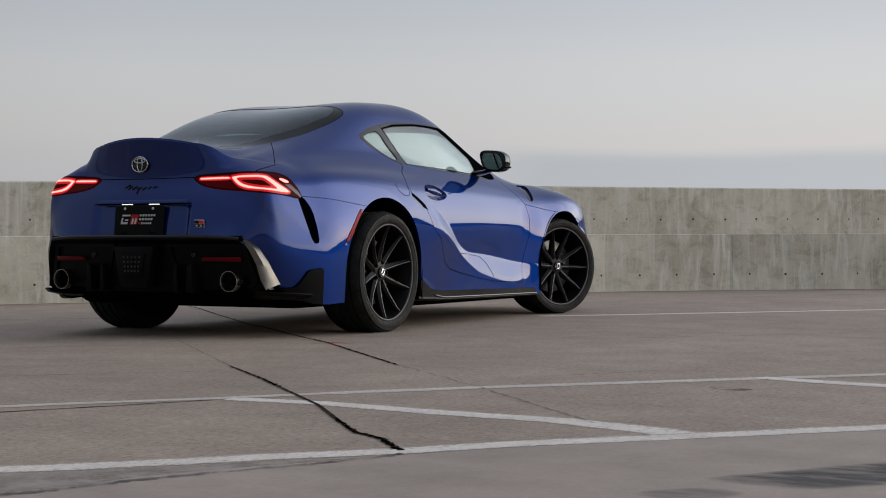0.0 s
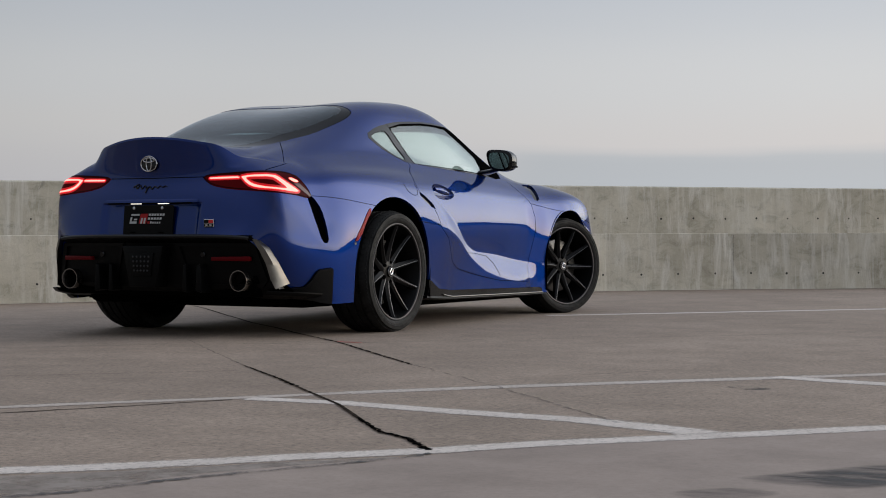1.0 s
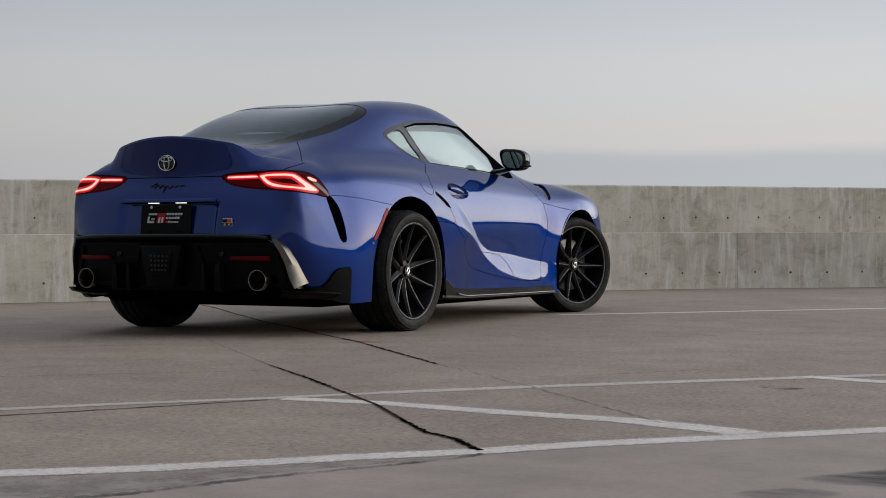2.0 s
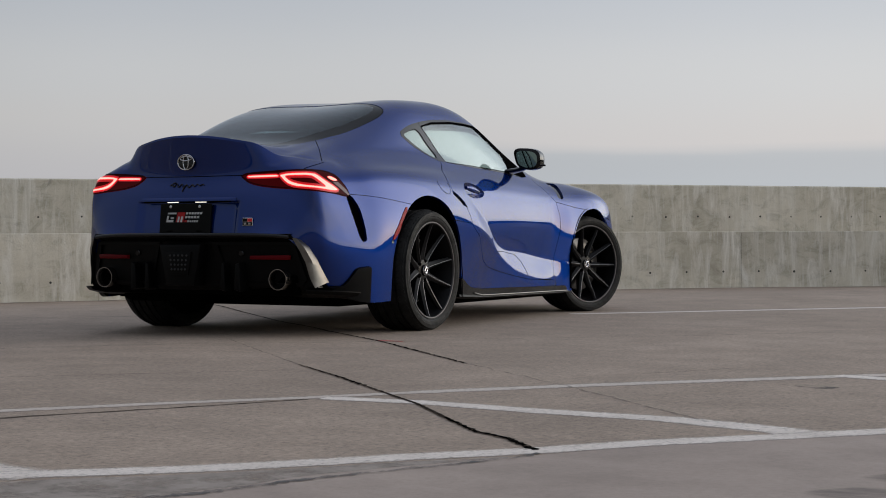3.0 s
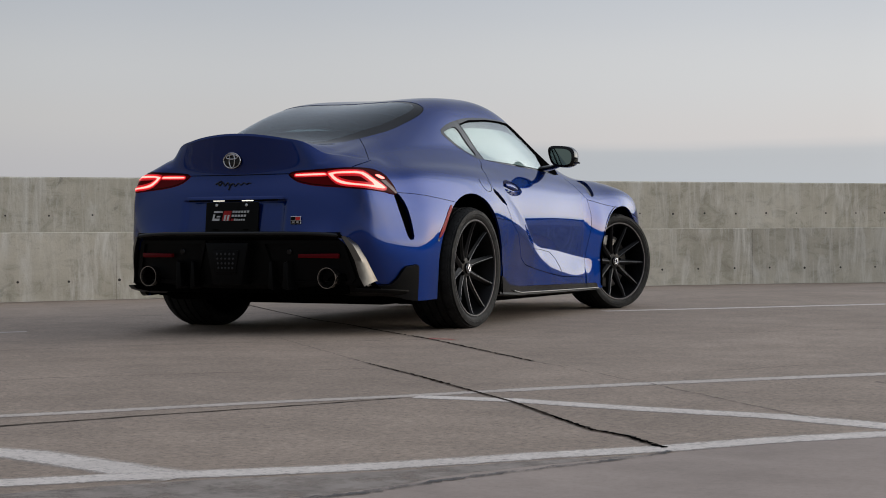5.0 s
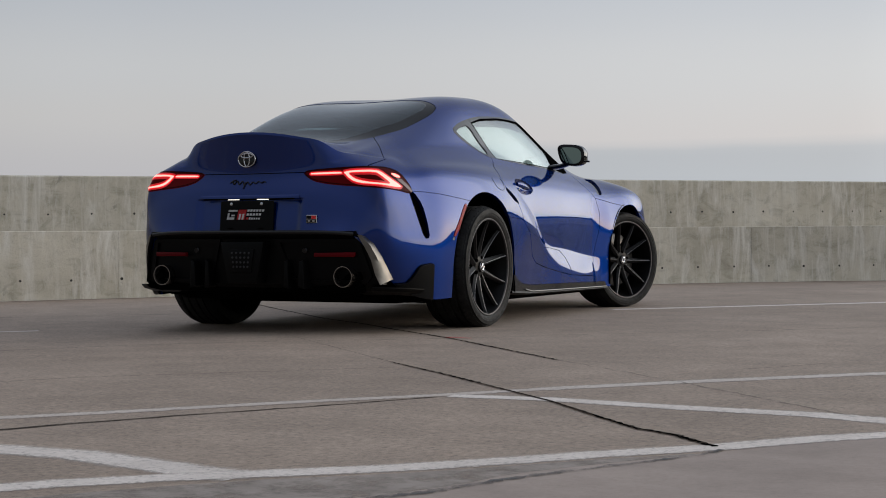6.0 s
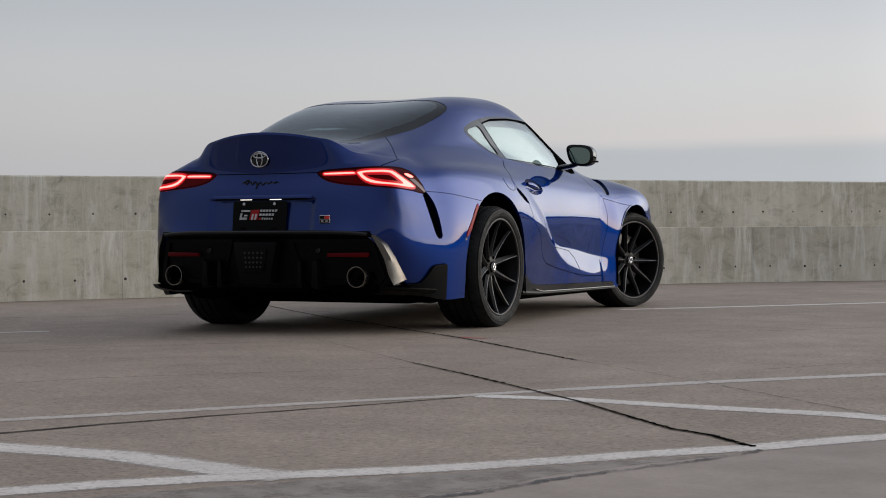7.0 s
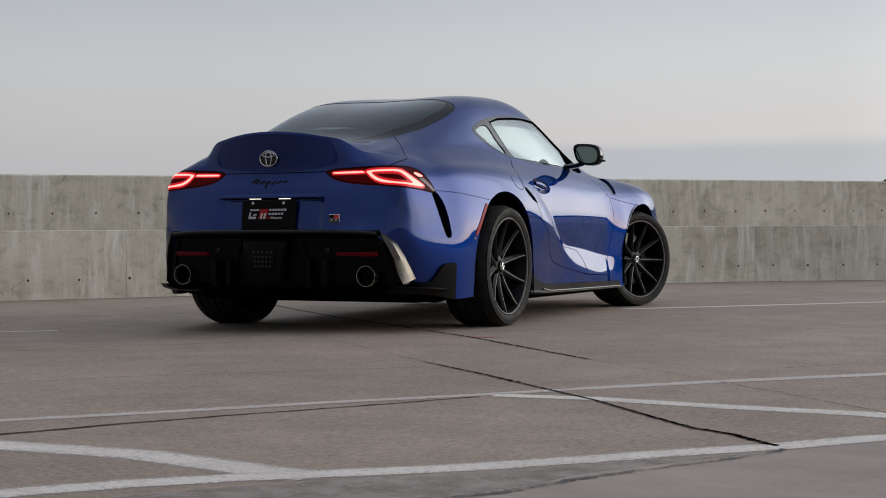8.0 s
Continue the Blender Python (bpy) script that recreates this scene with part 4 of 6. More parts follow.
LAMP = rounded(((0.305, 0.836), (0.341, 0.849), (0.517, 0.859), (0.709, 0.866), (0.833, 0.860), (0.930, 0.836), (0.966, 0.781), (0.972, 0.728),
                (0.935, 0.726), (0.865, 0.741), (0.675, 0.757), (0.469, 0.771), (0.370, 0.790), (0.319, 0.820)), 1)
SLIT = rounded(((0.940, 0.733), (0.978, 0.738), (1.020, 0.672), (1.038, 0.575), (1.041, 0.494), (0.996, 0.490), (0.972, 0.590), (0.952, 0.668)), 1)
DOOR = ((2.135, 1.2), (2.135, 0.943), (2.040, 0.894), (1.975, 0.840), (1.985, 0.783), (2.131, 0.709), (2.190, 0.640), (2.225, 0.580), (2.318, 0.520), (2.365, 0.446), (2.405, 0.378),
        (2.49, 0.336), (2.681, 0.304), (2.907, 0.271), (3.117, 0.248), (3.562, 0.232), (3.600, 0.333), (3.690, 0.561), (3.699, 0.664), (3.680, 0.752), (3.590, 0.838), (3.505, 0.90), (3.50, 1.2))
FLAP = ((0.70, 0.10), (0.70, 0.255), (0.800, 0.262), (0.862, 0.266), (0.899, 0.293), (0.945, 0.345), (0.965, 0.356), (1.057, 0.364), (1.062, 0.10))
SKIRT = ((1.90, 0.05), (1.90, 0.286), (2.050, 0.284), (2.110, 0.272), (2.170, 0.243), (2.225, 0.222), (2.40, 0.208), (3.744, 0.190), (3.744, 0.05))
MARKER = rounded(((1.385, 0.680), (1.418, 0.677), (1.262, 0.502), (1.224, 0.502)), 1)
BUMPER = ((-0.2, 0.0), (-0.2, 0.831), (0.31, 0.836), (0.60, 0.80), (0.93, 0.745), (0.965, 0.738), (1.067, 0.735), (1.177, 0.7265), (1.489, 0.691), (1.65, 0.68), (1.65, 0.0))
LID = ((-0.2, 0.831), (0.31, 0.836), (0.5, 0.83), (0.700, 0.845), (0.707, 0.868), (0.792, 0.908), (0.80, 1.3), (-0.2, 1.3))
ROCKER = ((1.60, 0.0), (1.60, 0.612), (1.981, 0.612), (2.215, 0.597), (2.6, 0.5), (3.56, 0.4), (3.56, 0.0))
FENDER = ((3.40, 0.0), (3.40, 0.752), (3.684, 0.752), (3.90, 0.722), (4.186, 0.693), (4.60, 0.63), (5.2, 0.58), (7.0, 0.50), (7.0, 0.0))
VENT = rounded(((3.75, 0.892), (3.93, 0.892), (3.86, 0.830), (3.80, 0.772), (3.735, 0.777), (3.775, 0.835)), 1)
HANDLE = rounded(((2.195, 0.822), (2.245, 0.838), (2.315, 0.840), (2.40, 0.826), (2.475, 0.798), (2.488, 0.776), (2.44, 0.755), (2.34, 0.745), (2.235, 0.753), (2.18, 0.778)), 2)
BLADE = ((1.978, 0.785), (2.000, 0.780), (2.055, 0.758), (2.132, 0.720), (2.170, 0.686), (2.095, 0.703), (2.008, 0.740), (1.976, 0.764))

lamp, low = cut(low, on_side(low, LAMP))
slit, low = cut(low, on_side(low, SLIT), 0.0)
flap, low = cut(low, on_side(low, FLAP))
marker, low = cut(low, on_side(low, MARKER), 0.0008)
door, low = cut(low, on_side(low, DOOR), 0.0022)
bowl, door = cut(door, on_side(door, HANDLE), 0.0005)
blade_hole, door = cut(door, on_side(door, BLADE), 0.0)
blade_hole, low = cut(low, on_side(low, BLADE), 0.0)
vent, low = cut(low, on_side(low, VENT), 0.0005)
lid, low = cut(low, on_side(low, LID), 0.0022)
bumper, low = cut(low, on_side(low, BUMPER), 0.0015)
rocker, low = cut(low, on_side(low, ROCKER))
skirt, rocker = cut(rocker, on_side(rocker, SKIRT), 0.0008)
fender, quarter = cut(low, on_side(low, FENDER), 0.0018)
skirt_end, fender = cut(fender, on_side(fender, SKIRT), 0.0008)

panel("quarter_panel", lower_at, -2, quarter, PAINT, car, rim=0.02)
panel("rear_bumper", lower_at, -2, bumper, PAINT, car, rim=0.02, joined=True)
panel("boot_lid", lower_at, -2, lid, PAINT, car, rim=0.07, joined=True, level=True)
panel("front_fender", lower_at, -2, fender, PAINT, car, rim=0.02)
panel("rocker_panel", lower_at, -2, rocker, PAINT, car)
doors = panel("door", lower_at, -2, door, PAINT, car, rim=0.02)
panel("side_skirt", lower_at, -2, skirt, SATIN, car, "satin black side skirt", lift=0.006, rim=0.02)
panel("skirt_end", lower_at, -2, skirt_end, SATIN, car, "satin black front end of the side skirt", lift=0.006, rim=0.02)
panel("bumper_flap", lower_at, -2, flap, BLACK, car, "satin black corner flap", lift=0.017, rim=0.026)
panel("side_marker", lower_at, -2, marker, REFLEX, car, "red side reflector", lift=0.003)
panel("bumper_slot", lower_at, -2, slit, GAP, car, "black vertical air slot", lift=-0.022, rim=0)
panel("fender_vent", lower_at, -2, vent, GLOSS, car, "gloss black vent", lift=-0.012, rim=0)

# gloss black for body paint: the recess's dark reflection is put into the colour
blade = sheet(lower_at, 6.5, 8.0, 160, 0.45, 0.95, 120)
blade = clip(*blade, on_side(blade, BLADE))
panel("haunch_blade", lower_at, -2, blade, GLOSS, car, "recessed blade behind the door, blackened for its dark reflection", lift=-0.010, rim=0)

# lamps: a red lens with a lit bar and a lit ring in it
panel("tail_lamp", lower_at, -2, lamp, LENS, car, "red tail lamp lens", lift=0.002, rim=0.015)
fine = sheet(lower_at, 0.55, 4.2, 300, 0.5, 1.0, 130)
BAR = rounded(((0.345, 0.8300), (0.355, 0.8345), (0.516, 0.8385), (0.530, 0.834), (0.534, 0.826), (0.520, 0.8235), (0.355, 0.8205), (0.346, 0.824)), 1)
RING_OUT = rounded(((0.522, 0.840), (0.600, 0.851), (0.750, 0.849), (0.790, 0.832), (0.905, 0.765), (0.893, 0.750), (0.865, 0.747), (0.726, 0.763), (0.625, 0.770), (0.575, 0.788)), 1)
RING_IN = rounded(((0.566, 0.829), (0.605, 0.833), (0.735, 0.831), (0.765, 0.815), (0.820, 0.776), (0.800, 0.772), (0.659, 0.787), (0.605, 0.800)), 1)
GLINT = rounded(((0.842, 0.826), (0.866, 0.828), (0.908, 0.815), (0.912, 0.806), (0.880, 0.807)), 1)
TIP = ((0.872, 0.800), (0.915, 0.800), (0.955, 0.760), (0.966, 0.735), (0.955, 0.731), (0.930, 0.752))
bar = clip(*fine, on_side(fine, BAR) - 0.0030)
ring = clip(*fine, on_side(fine, RING_OUT) - 0.0080)
ring = clip(*ring, -on_side(ring, RING_IN) - 0.0012)
edge_ring = clip(*fine, on_side(fine, RING_OUT) - 0.0040)
edge_ring = clip(*edge_ring, -on_side(edge_ring, RING_IN) + 0.0025)
edge_bar = clip(*fine, on_side(fine, BAR) + 0.0002)
halo_ring = clip(*fine, np.minimum(on_side(fine, RING_OUT) + 0.003, on_side(fine, LAMP) - 0.002))
halo_ring = clip(*halo_ring, -on_side(halo_ring, RING_IN) + 0.012)
lens_edge = clip(*fine, on_side(fine, LAMP) - 0.0025)
lens_edge = clip(*lens_edge, 0.0075 - on_side(lens_edge, LAMP))
halo_bar = clip(*fine, np.minimum(on_side(fine, BAR) + 0.005, on_side(fine, LAMP) - 0.002))
glint = clip(*fine, on_side(fine, GLINT))
tip = clip(*fine, on_side(fine, TIP))
lamps = [o for o in car.children if o.name.startswith("tail_lamp")]
for name, data, mat, lift, label in (("ring_halo", halo_ring, TAIL_HALO, 0.0030, "dim red glow"), ("bar_halo", halo_bar, TAIL_HALO, 0.0026, "dim red glow"), ("lens_rim", lens_edge, LENS_RIM, 0.0024, "dark red lens rim"), ("ring_edge", edge_ring, TAIL_EDGE, 0.0042, "red glowing edge"), ("bar_edge", edge_bar, TAIL_EDGE, 0.0038, "red glowing edge"), ("light_bar", bar, TAIL_GLOW, 0.005, "lit red light bar"), ("light_ring", ring, TAIL_GLOW, 0.005, "lit red light ring"),
                                     ("side_light", glint, TAIL_GLOW, 0.005, "lit red side light"), ("lens_tip", tip, CLEAR, 0.0045, "smoked clear lens tip")):
    for s, lamp_ob in zip((1, -1), lamps):
        panel(name, lower_at, -2, data, mat, lamp_ob, label, lift=lift, rim=0.003, sides=(s,))

# upper body
up = sheet(upper_at, 3, 14, 480, 0, 1, 140)
DLO = rounded(((0.178, 1.112), (0.321, 1.167), (0.513, 1.206), (0.681, 1.224), (0.918, 1.234), (1.29, 1.228), (1.50, 1.105), (1.80, 0.962), (1.76, 0.90), (0.90, 0.90),
               (0.60, 0.90), (0.523, 0.945), (0.386, 0.986), (0.254, 1.046)), 1)
DOOR_GLASS = ((0.466, 1.168), (0.600, 1.193), (0.854, 1.212), (1.02, 1.214), (1.195, 1.207), (1.485, 1.042), (1.485, 0.934), (0.908, 0.955), (0.566, 0.962), (0.542, 1.01))
QUARTER_GLASS = rounded(((0.22, 1.106), (0.288, 1.131), (0.385, 1.152), (0.416, 1.129), (0.434, 1.075), (0.482, 1.001), (0.465, 0.976), (0.413, 0.988), (0.363, 1.01), (0.277, 1.061)), 1)
SEAL = ((0.456, 1.172), (0.600, 1.203), (0.854, 1.222), (1.02, 1.224), (1.20, 1.222), (1.32, 1.250), (1.56, 1.120), (1.95, 0.97), (1.90, 0.88), (1.485, 0.927), (0.908, 0.951), (0.562, 0.958), (0.536, 1.008))
DOOR_FRAME = ((0.452, 1.4), (0.452, 1.172), (0.530, 1.010), (0.560, 0.94), (0.575, 0.80), (3.0, 0.80), (3.0, 1.4))
BACKLIGHT = ((-0.1, 0.27), (0.25, 0.258), (0.43, 0.235), (0.512, 0.212), (0.533, 0.10), (0.527, -0.25), (0.475, -0.385), (0.42, -0.50), (0.35, -0.64), (-0.1, -0.76))
BACK_CLEAR = ((-0.1, 0.235), (0.25, 0.222), (0.40, 0.20), (0.468, 0.172), (0.490, 0.07), (0.470, -0.20), (0.41, -0.34), (0.34, -0.47), (0.27, -0.60), (-0.1, -0.72))
SCREEN = ((-0.1, 1.34), (0.38, 1.37), (0.49, 1.42), (0.585, 1.72), (0.60, 1.96), (0.45, 2.07), (-0.1, 2.15))
HATCH = ((-0.1, -0.36), (0.40, -0.38), (0.473, -0.468), (0.56, -0.575), (0.655, -0.700), (0.9, -1.0), (0.9, -2.0), (-0.1, -2.0))
window, up = cut(up, on_profile(up, DLO), 0.0)
backlight, up = cut(up, on_plan(up, rounded(BACKLIGHT, 2)))
screen, up = cut(up, on_plan(up, SCREEN))
hatch, up = cut(up, on_plan(up, HATCH), 0.002)
front = up[0][:, 1] - 2.02
hood, roof = cut(up, front)
door_glass, window = cut(window, on_profile(window, DOOR_GLASS), 0.0)
quarter_glass, trim = cut(window, on_profile(window, QUARTER_GLASS), 0.0)
back_clear, back_frit = cut(backlight, on_plan(backlight, rounded(BACK_CLEAR, 2)), 0.0)
panel("roof", upper_at, 3, roof, PAINT, car, joined=True)
panel("hatch", upper_at, 3, hatch, PAINT, car, joined=True)
panel("bonnet", upper_at, 3, hood, PAINT, car, joined=True)
door_frame, pillar_cover = cut(trim, on_profile(trim, DOOR_FRAME), 0.002)
seal, door_frame = cut(door_frame, on_profile(door_frame, SEAL), 0.0)
panel("window_seal", upper_at, 3, seal, SEAL_RUBBER, car, "black rubber seal round the door window", lift=0.0)
panel("window_trim", upper_at, 3, door_frame, TRIM, car, "gloss black window surround", lift=0.001)
panel("pillar_cover", upper_at, 3, pillar_cover, TRIM, car, "gloss black cover round the quarter window", lift=0.001)
panel("rear_window_border", upper_at, 3, back_frit, FRIT, car, "black printed border of the rear window", lift=-0.002, rim=0.004, joined=True)
for ob in (panel("door_window", upper_at, 3, door_glass, SIDE_GLASS, car, "clear tinted side window", lift=-0.003, rim=0) +
           panel("quarter_window", upper_at, 3, quarter_glass, SIDE_GLASS, car, "small fixed quarter window", lift=-0.003, rim=0) +
           panel("rear_window", upper_at, 3, back_clear, REAR_GLASS, car, "dark sloping rear window", lift=-0.002, rim=0, joined=True) +
           panel("windscreen", upper_at, 3, screen, SIDE_GLASS, car, "clear windscreen", lift=-0.002, rim=0, joined=True)):
    ob.visible_shadow = False
    thick = ob.modifiers.new("thick", "SOLIDIFY")
    thick.thickness, thick.offset = 0.004, -1
head = sheet(upper_at, 5.9, 9.3, 60, 0.56, 1.0, 20)
panel("headliner", upper_at, 3, head, FABRIC, car, "dark roof lining", lift=-0.022, rim=0, joined=True)


# ---- solid helpers
def lathe(bm, profile, segments, m=Matrix.Identity(4)):
    """Turn a profile of (along x, radius) about the x axis."""
    rings = [[bm.verts.new(m @ Vector((x, r * math.cos(t), r * math.sin(t)))) for t in np.linspace(0, 2 * math.pi, segments, endpoint=False)] for x, r in profile]
    for p, q in zip(rings, rings[1:]):
        for i in range(segments):
            k = (i + 1) % segments
            bm.faces.new((p[i], p[k], q[k], q[i]))
    return rings


def prism(bm, outline, depth, m=Matrix.Identity(4), bevel=0.0):
    """An outline in x, z, pushed back along +y."""
    a = [bm.verts.new(m @ Vector((x, 0, z))) for x, z in outline]
    b = [bm.verts.new(m @ Vector((x, depth, z))) for x, z in outline]
    faces = [bm.faces.new(a), bm.faces.new(b[::-1])]
    for i in range(len(a)):
        k = (i + 1) % len(a)
        faces.append(bm.faces.new((a[k], a[i], b[i], b[k])))
    if bevel:
        edges = [e for e in bm.edges if e.verts[0] in a and e.verts[1] in a]
        bmesh.ops.bevel(bm, geom=edges, offset=bevel, segments=2, affect="EDGES", profile=0.5)


def rounded_box(bm, size, m, bevel=0.02, segments=3):
    made = bmesh.ops.create_cube(bm, size=1, matrix=m @ Matrix.Diagonal((*size, 1)))
    edges = list({e for v in made["verts"] for e in v.link_edges})
    bmesh.ops.bevel(bm, geom=edges, offset=bevel, segments=segments, affect="EDGES", profile=0.5)


def tube(bm, points, radius, segments=10, closed=False):
    """A round bar along points."""
    pts = [Vector(p) for p in points]
    rings = []
    for i, p in enumerate(pts):
        a = pts[i - 1] if (i or closed) else p
        b = pts[(i + 1) % len(pts)] if (i + 1 < len(pts) or closed) else p
        d = (b - a).normalized()
        side = d.cross(Vector((0.13, 0.2, 1))).normalized()
        other = d.cross(side)
        rings.append([bm.verts.new(p + radius * (math.cos(t) * side + math.sin(t) * other)) for t in np.linspace(0, 2 * math.pi, segments, endpoint=False)])
    pairs = list(zip(rings, rings[1:])) + ([(rings[-1], rings[0])] if closed else [])
    for p, q in pairs:
        for i in range(segments):
            k = (i + 1) % segments
            bm.faces.new((p[i], p[k], q[k], q[i]))
    if not closed:
        bm.faces.new(rings[0][::-1])
        bm.faces.new(rings[-1])


def skin(q, z):
    """A place on the lower body, q metres round it from the middle of the tail and z up."""
    v = np.linspace(0, 1, 800)
    p = lower_at(np.full(800, np.interp(q, WRAP_Q, WRAP_U)), v)
    return Vector(p[np.argmin(np.abs(p[:, 2] - z))][:3])


# heating wires on the inside of the rear window
def on_roof(x, y):
    """The upper body over a place of the plan."""
    w, u = np.meshgrid(np.linspace(0.3, 1.0, 40), np.linspace(3.2, 8.2, 90), indexing="ij")
    p = upper_at(u.ravel(), w.ravel())
    i = np.argsort(np.hypot(p[:, 0] - abs(x), p[:, 1] - y))[:4]
    k = 1 / (np.hypot(p[i, 0] - abs(x), p[i, 1] - y) + 1e-4)
    return Vector((x, y, float((p[i, 2] * k).sum() / k.sum())))


for i in range(9):
    y = 0.12 - 0.075 * i
    half = 0.44 - 0.10 * (i / 8) ** 2
    bm = bmesh.new()
    tube(bm, [on_roof(x, y) - Vector((0, 0, 0.010)) for x in np.linspace(-half, half, 9)], 0.0011, 5)
    part("heating_wire", bm, DISC, car)


# ---- wheels
def make_wheel(radius, half_width, hub_depth, caliper_turn):
    """A wheel round the origin, its outer face towards +x."""
    lip = half_width - 0.006
    rim_r = 0.2595
    bm = bmesh.new()
    lathe(bm, ((-lip, rim_r + 0.012), (-lip + 0.012, rim_r - 0.004), (-0.05, rim_r - 0.030), (lip - 0.06, rim_r - 0.022), (lip - 0.022, rim_r - 0.006), (lip - 0.006, rim_r - 0.002),
               (lip + 0.002, rim_r + 0.002), (lip + 0.003, rim_r + 0.008), (lip - 0.002, rim_r + 0.013), (lip - 0.02, rim_r + 0.006)), 96)
    wheel = part("wheel", bm, RIM, car, "matte black ten-spoke alloy wheel")
    bm = bmesh.new()
    lathe(bm, ((lip - 0.004, rim_r - 0.0015), (lip + 0.0030, rim_r + 0.0010), (lip + 0.0042, rim_r + 0.0045), (lip + 0.0035, rim_r + 0.0090), (lip - 0.001, rim_r + 0.0125)), 96)
    part("rim_lip", bm, RIM_LIP, wheel, "dark satin rim lip")
    # dark disc added to keep the inside of the rim black
    bm = bmesh.new()
    lathe(bm, ((-lip + 0.030, rim_r - 0.006), (-lip + 0.034, 0.12), (-lip + 0.060, 0.07), (-lip + 0.060, 0.0005)), 48)
    part("inner_cover", bm, GAP, wheel, "added dark disc over the inner side of the wheel")
    # tyre: sidewall, shoulder and tread with four grooves
    bm = bmesh.new()
    h = half_width
    side = [(h - 0.012, rim_r + 0.004), (h - 0.002, rim_r + 0.016), (h + 0.004, rim_r + 0.034), (h + 0.0035, rim_r + 0.037), (h + 0.0055, rim_r + 0.040), (h + 0.003, rim_r + 0.060), (h - 0.006, radius - 0.016), (h - 0.018, radius - 0.006), (h - 0.034, radius - 0.0015)]
    tread = []
    for g in (0.072, 0.026, -0.026, -0.072):
        tread += [(g + 0.006, radius), (g + 0.0045, radius - 0.008), (g - 0.0045, radius - 0.008), (g - 0.006, radius)]
    lathe(bm, side + tread + [(-x, r) for x, r in side[::-1]], 120)
    part("tyre", bm, RUBBER, wheel, "black low-profile tyre with worn tread", angle=0.5)
    # shoulder blocks, cut between by narrow grooves
    bm = bmesh.new()
    for i in range(64):
        t = 2 * math.pi * i / 64
        for s in (1, -1):
            box(bm, (0.038, 0.024, 0.010), Matrix.Rotation(t, 4, "X") @ Matrix.Translation((s * (h - 0.030), 0, radius - 0.0078)) @ Matrix.Rotation(s * 0.32, 4, "Y") @ Matrix.Rotation(s * 0.2, 4, "Z"))
    tagged(part("tread", bm, RUBBER, wheel, smooth=False), kind="stuff")
    # spokes in five pairs that draw together at the hub
    for i in range(5):
        for s in (1, -1):
            bm = bmesh.new()
            a0, a1 = radians(72 * i + 90 + s * 13), radians(72 * i + 90 + s * 18.5)
            inner, outer = 0.050, rim_r - 0.005
            sections = []
            for k, w, d, x in ((0.0, 0.021, 0.055, hub_depth - 0.012), (0.25, 0.019, 0.048, hub_depth - 0.006), (0.5, 0.016, 0.040, hub_depth + 0.004), (0.8, 0.0125, 0.032, hub_depth + 0.020), (0.93, 0.011, 0.028, lip - 0.012), (1.0, 0.013, 0.032, lip - 0.006)):
                c = Vector((0, inner * math.cos(a0), inner * math.sin(a0))).lerp(Vector((0, outer * math.cos(a1), outer * math.sin(a1))), k)
                t = Vector((0, -math.sin(a1), math.cos(a1)))
                edge = 0.16 * w
                sections.append([bm.verts.new(c + Vector((x, 0, 0)) + t * edge), bm.verts.new(c + Vector((x - 0.011, 0, 0)) + t * w), bm.verts.new(c + Vector((x - d, 0, 0)) + t * 0.8 * w),
                                 bm.verts.new(c + Vector((x - d, 0, 0)) - t * 0.8 * w), bm.verts.new(c + Vector((x - 0.011, 0, 0)) - t * w), bm.verts.new(c + Vector((x, 0, 0)) - t * edge)])
            for p, q in zip(sections, sections[1:]):
                for j in range(6):
                    bm.faces.new((p[j], p[(j + 1) % 6], q[(j + 1) % 6], q[j]))
            bm.faces.new(sections[0][::-1])
            bm.faces.new(sections[-1])
            crests = [[v.co.copy() for v in q] for q in sections]
            part("spoke", bm, RIM, wheel, angle=0.3)
            # pale bar along one edge: the spoke's highlight put into colour
            bm = bmesh.new()
            tube(bm, [q[0 if s > 0 else 5] + Vector((0.0002, 0, 0)) for q in crests], 0.0013, 6)
            part("spoke_edge", bm, RIM_EDGE, wheel, "fine pale line for the highlight on a spoke edge")
    bm = bmesh.new()
    lathe(bm, ((hub_depth - 0.07, 0.070), (hub_depth - 0.025, 0.066), (hub_depth - 0.012, 0.058), (hub_depth - 0.008, 0.040), (hub_depth - 0.008, 0.001)), 40)
    part("hub", bm, RIM, wheel)
    for i in range(5):
        bm = bmesh.new()
        t = radians(72 * i + 54)
        lathe(bm, ((hub_depth - 0.03, 0.011), (hub_depth - 0.007, 0.010), (hub_depth - 0.004, 0.006), (hub_depth - 0.004, 0.0005)), 6, Matrix.Translation((0, 0.054 * math.cos(t), 0.054 * math.sin(t))))
        part("wheel_nut", bm, GAP, wheel)
    bm = bmesh.new()
    lathe(bm, ((hub_depth - 0.012, 0.031), (hub_depth - 0.001, 0.031), (hub_depth + 0.002, 0.028), (hub_depth + 0.0015, 0.0245), (hub_depth + 0.003, 0.0005)), 32)
    cap = part("hub_cap", bm, GLOSS, wheel, "black hub cap with silver mark")
    bm = bmesh.new()
    lathe(bm, ((hub_depth + 0.0015, 0.0245), (hub_depth + 0.0035, 0.0255), (hub_depth + 0.0035, 0.0275), (hub_depth + 0.001, 0.0285)), 32)
    for a, b, lean in ((0.019, 0.011, 0.5), (0.009, 0.018, -0.3)):
        ring = []
        for t in np.linspace(0, 2 * math.pi, 24, endpoint=False):
            y, z = a * math.cos(t), b * math.sin(t)
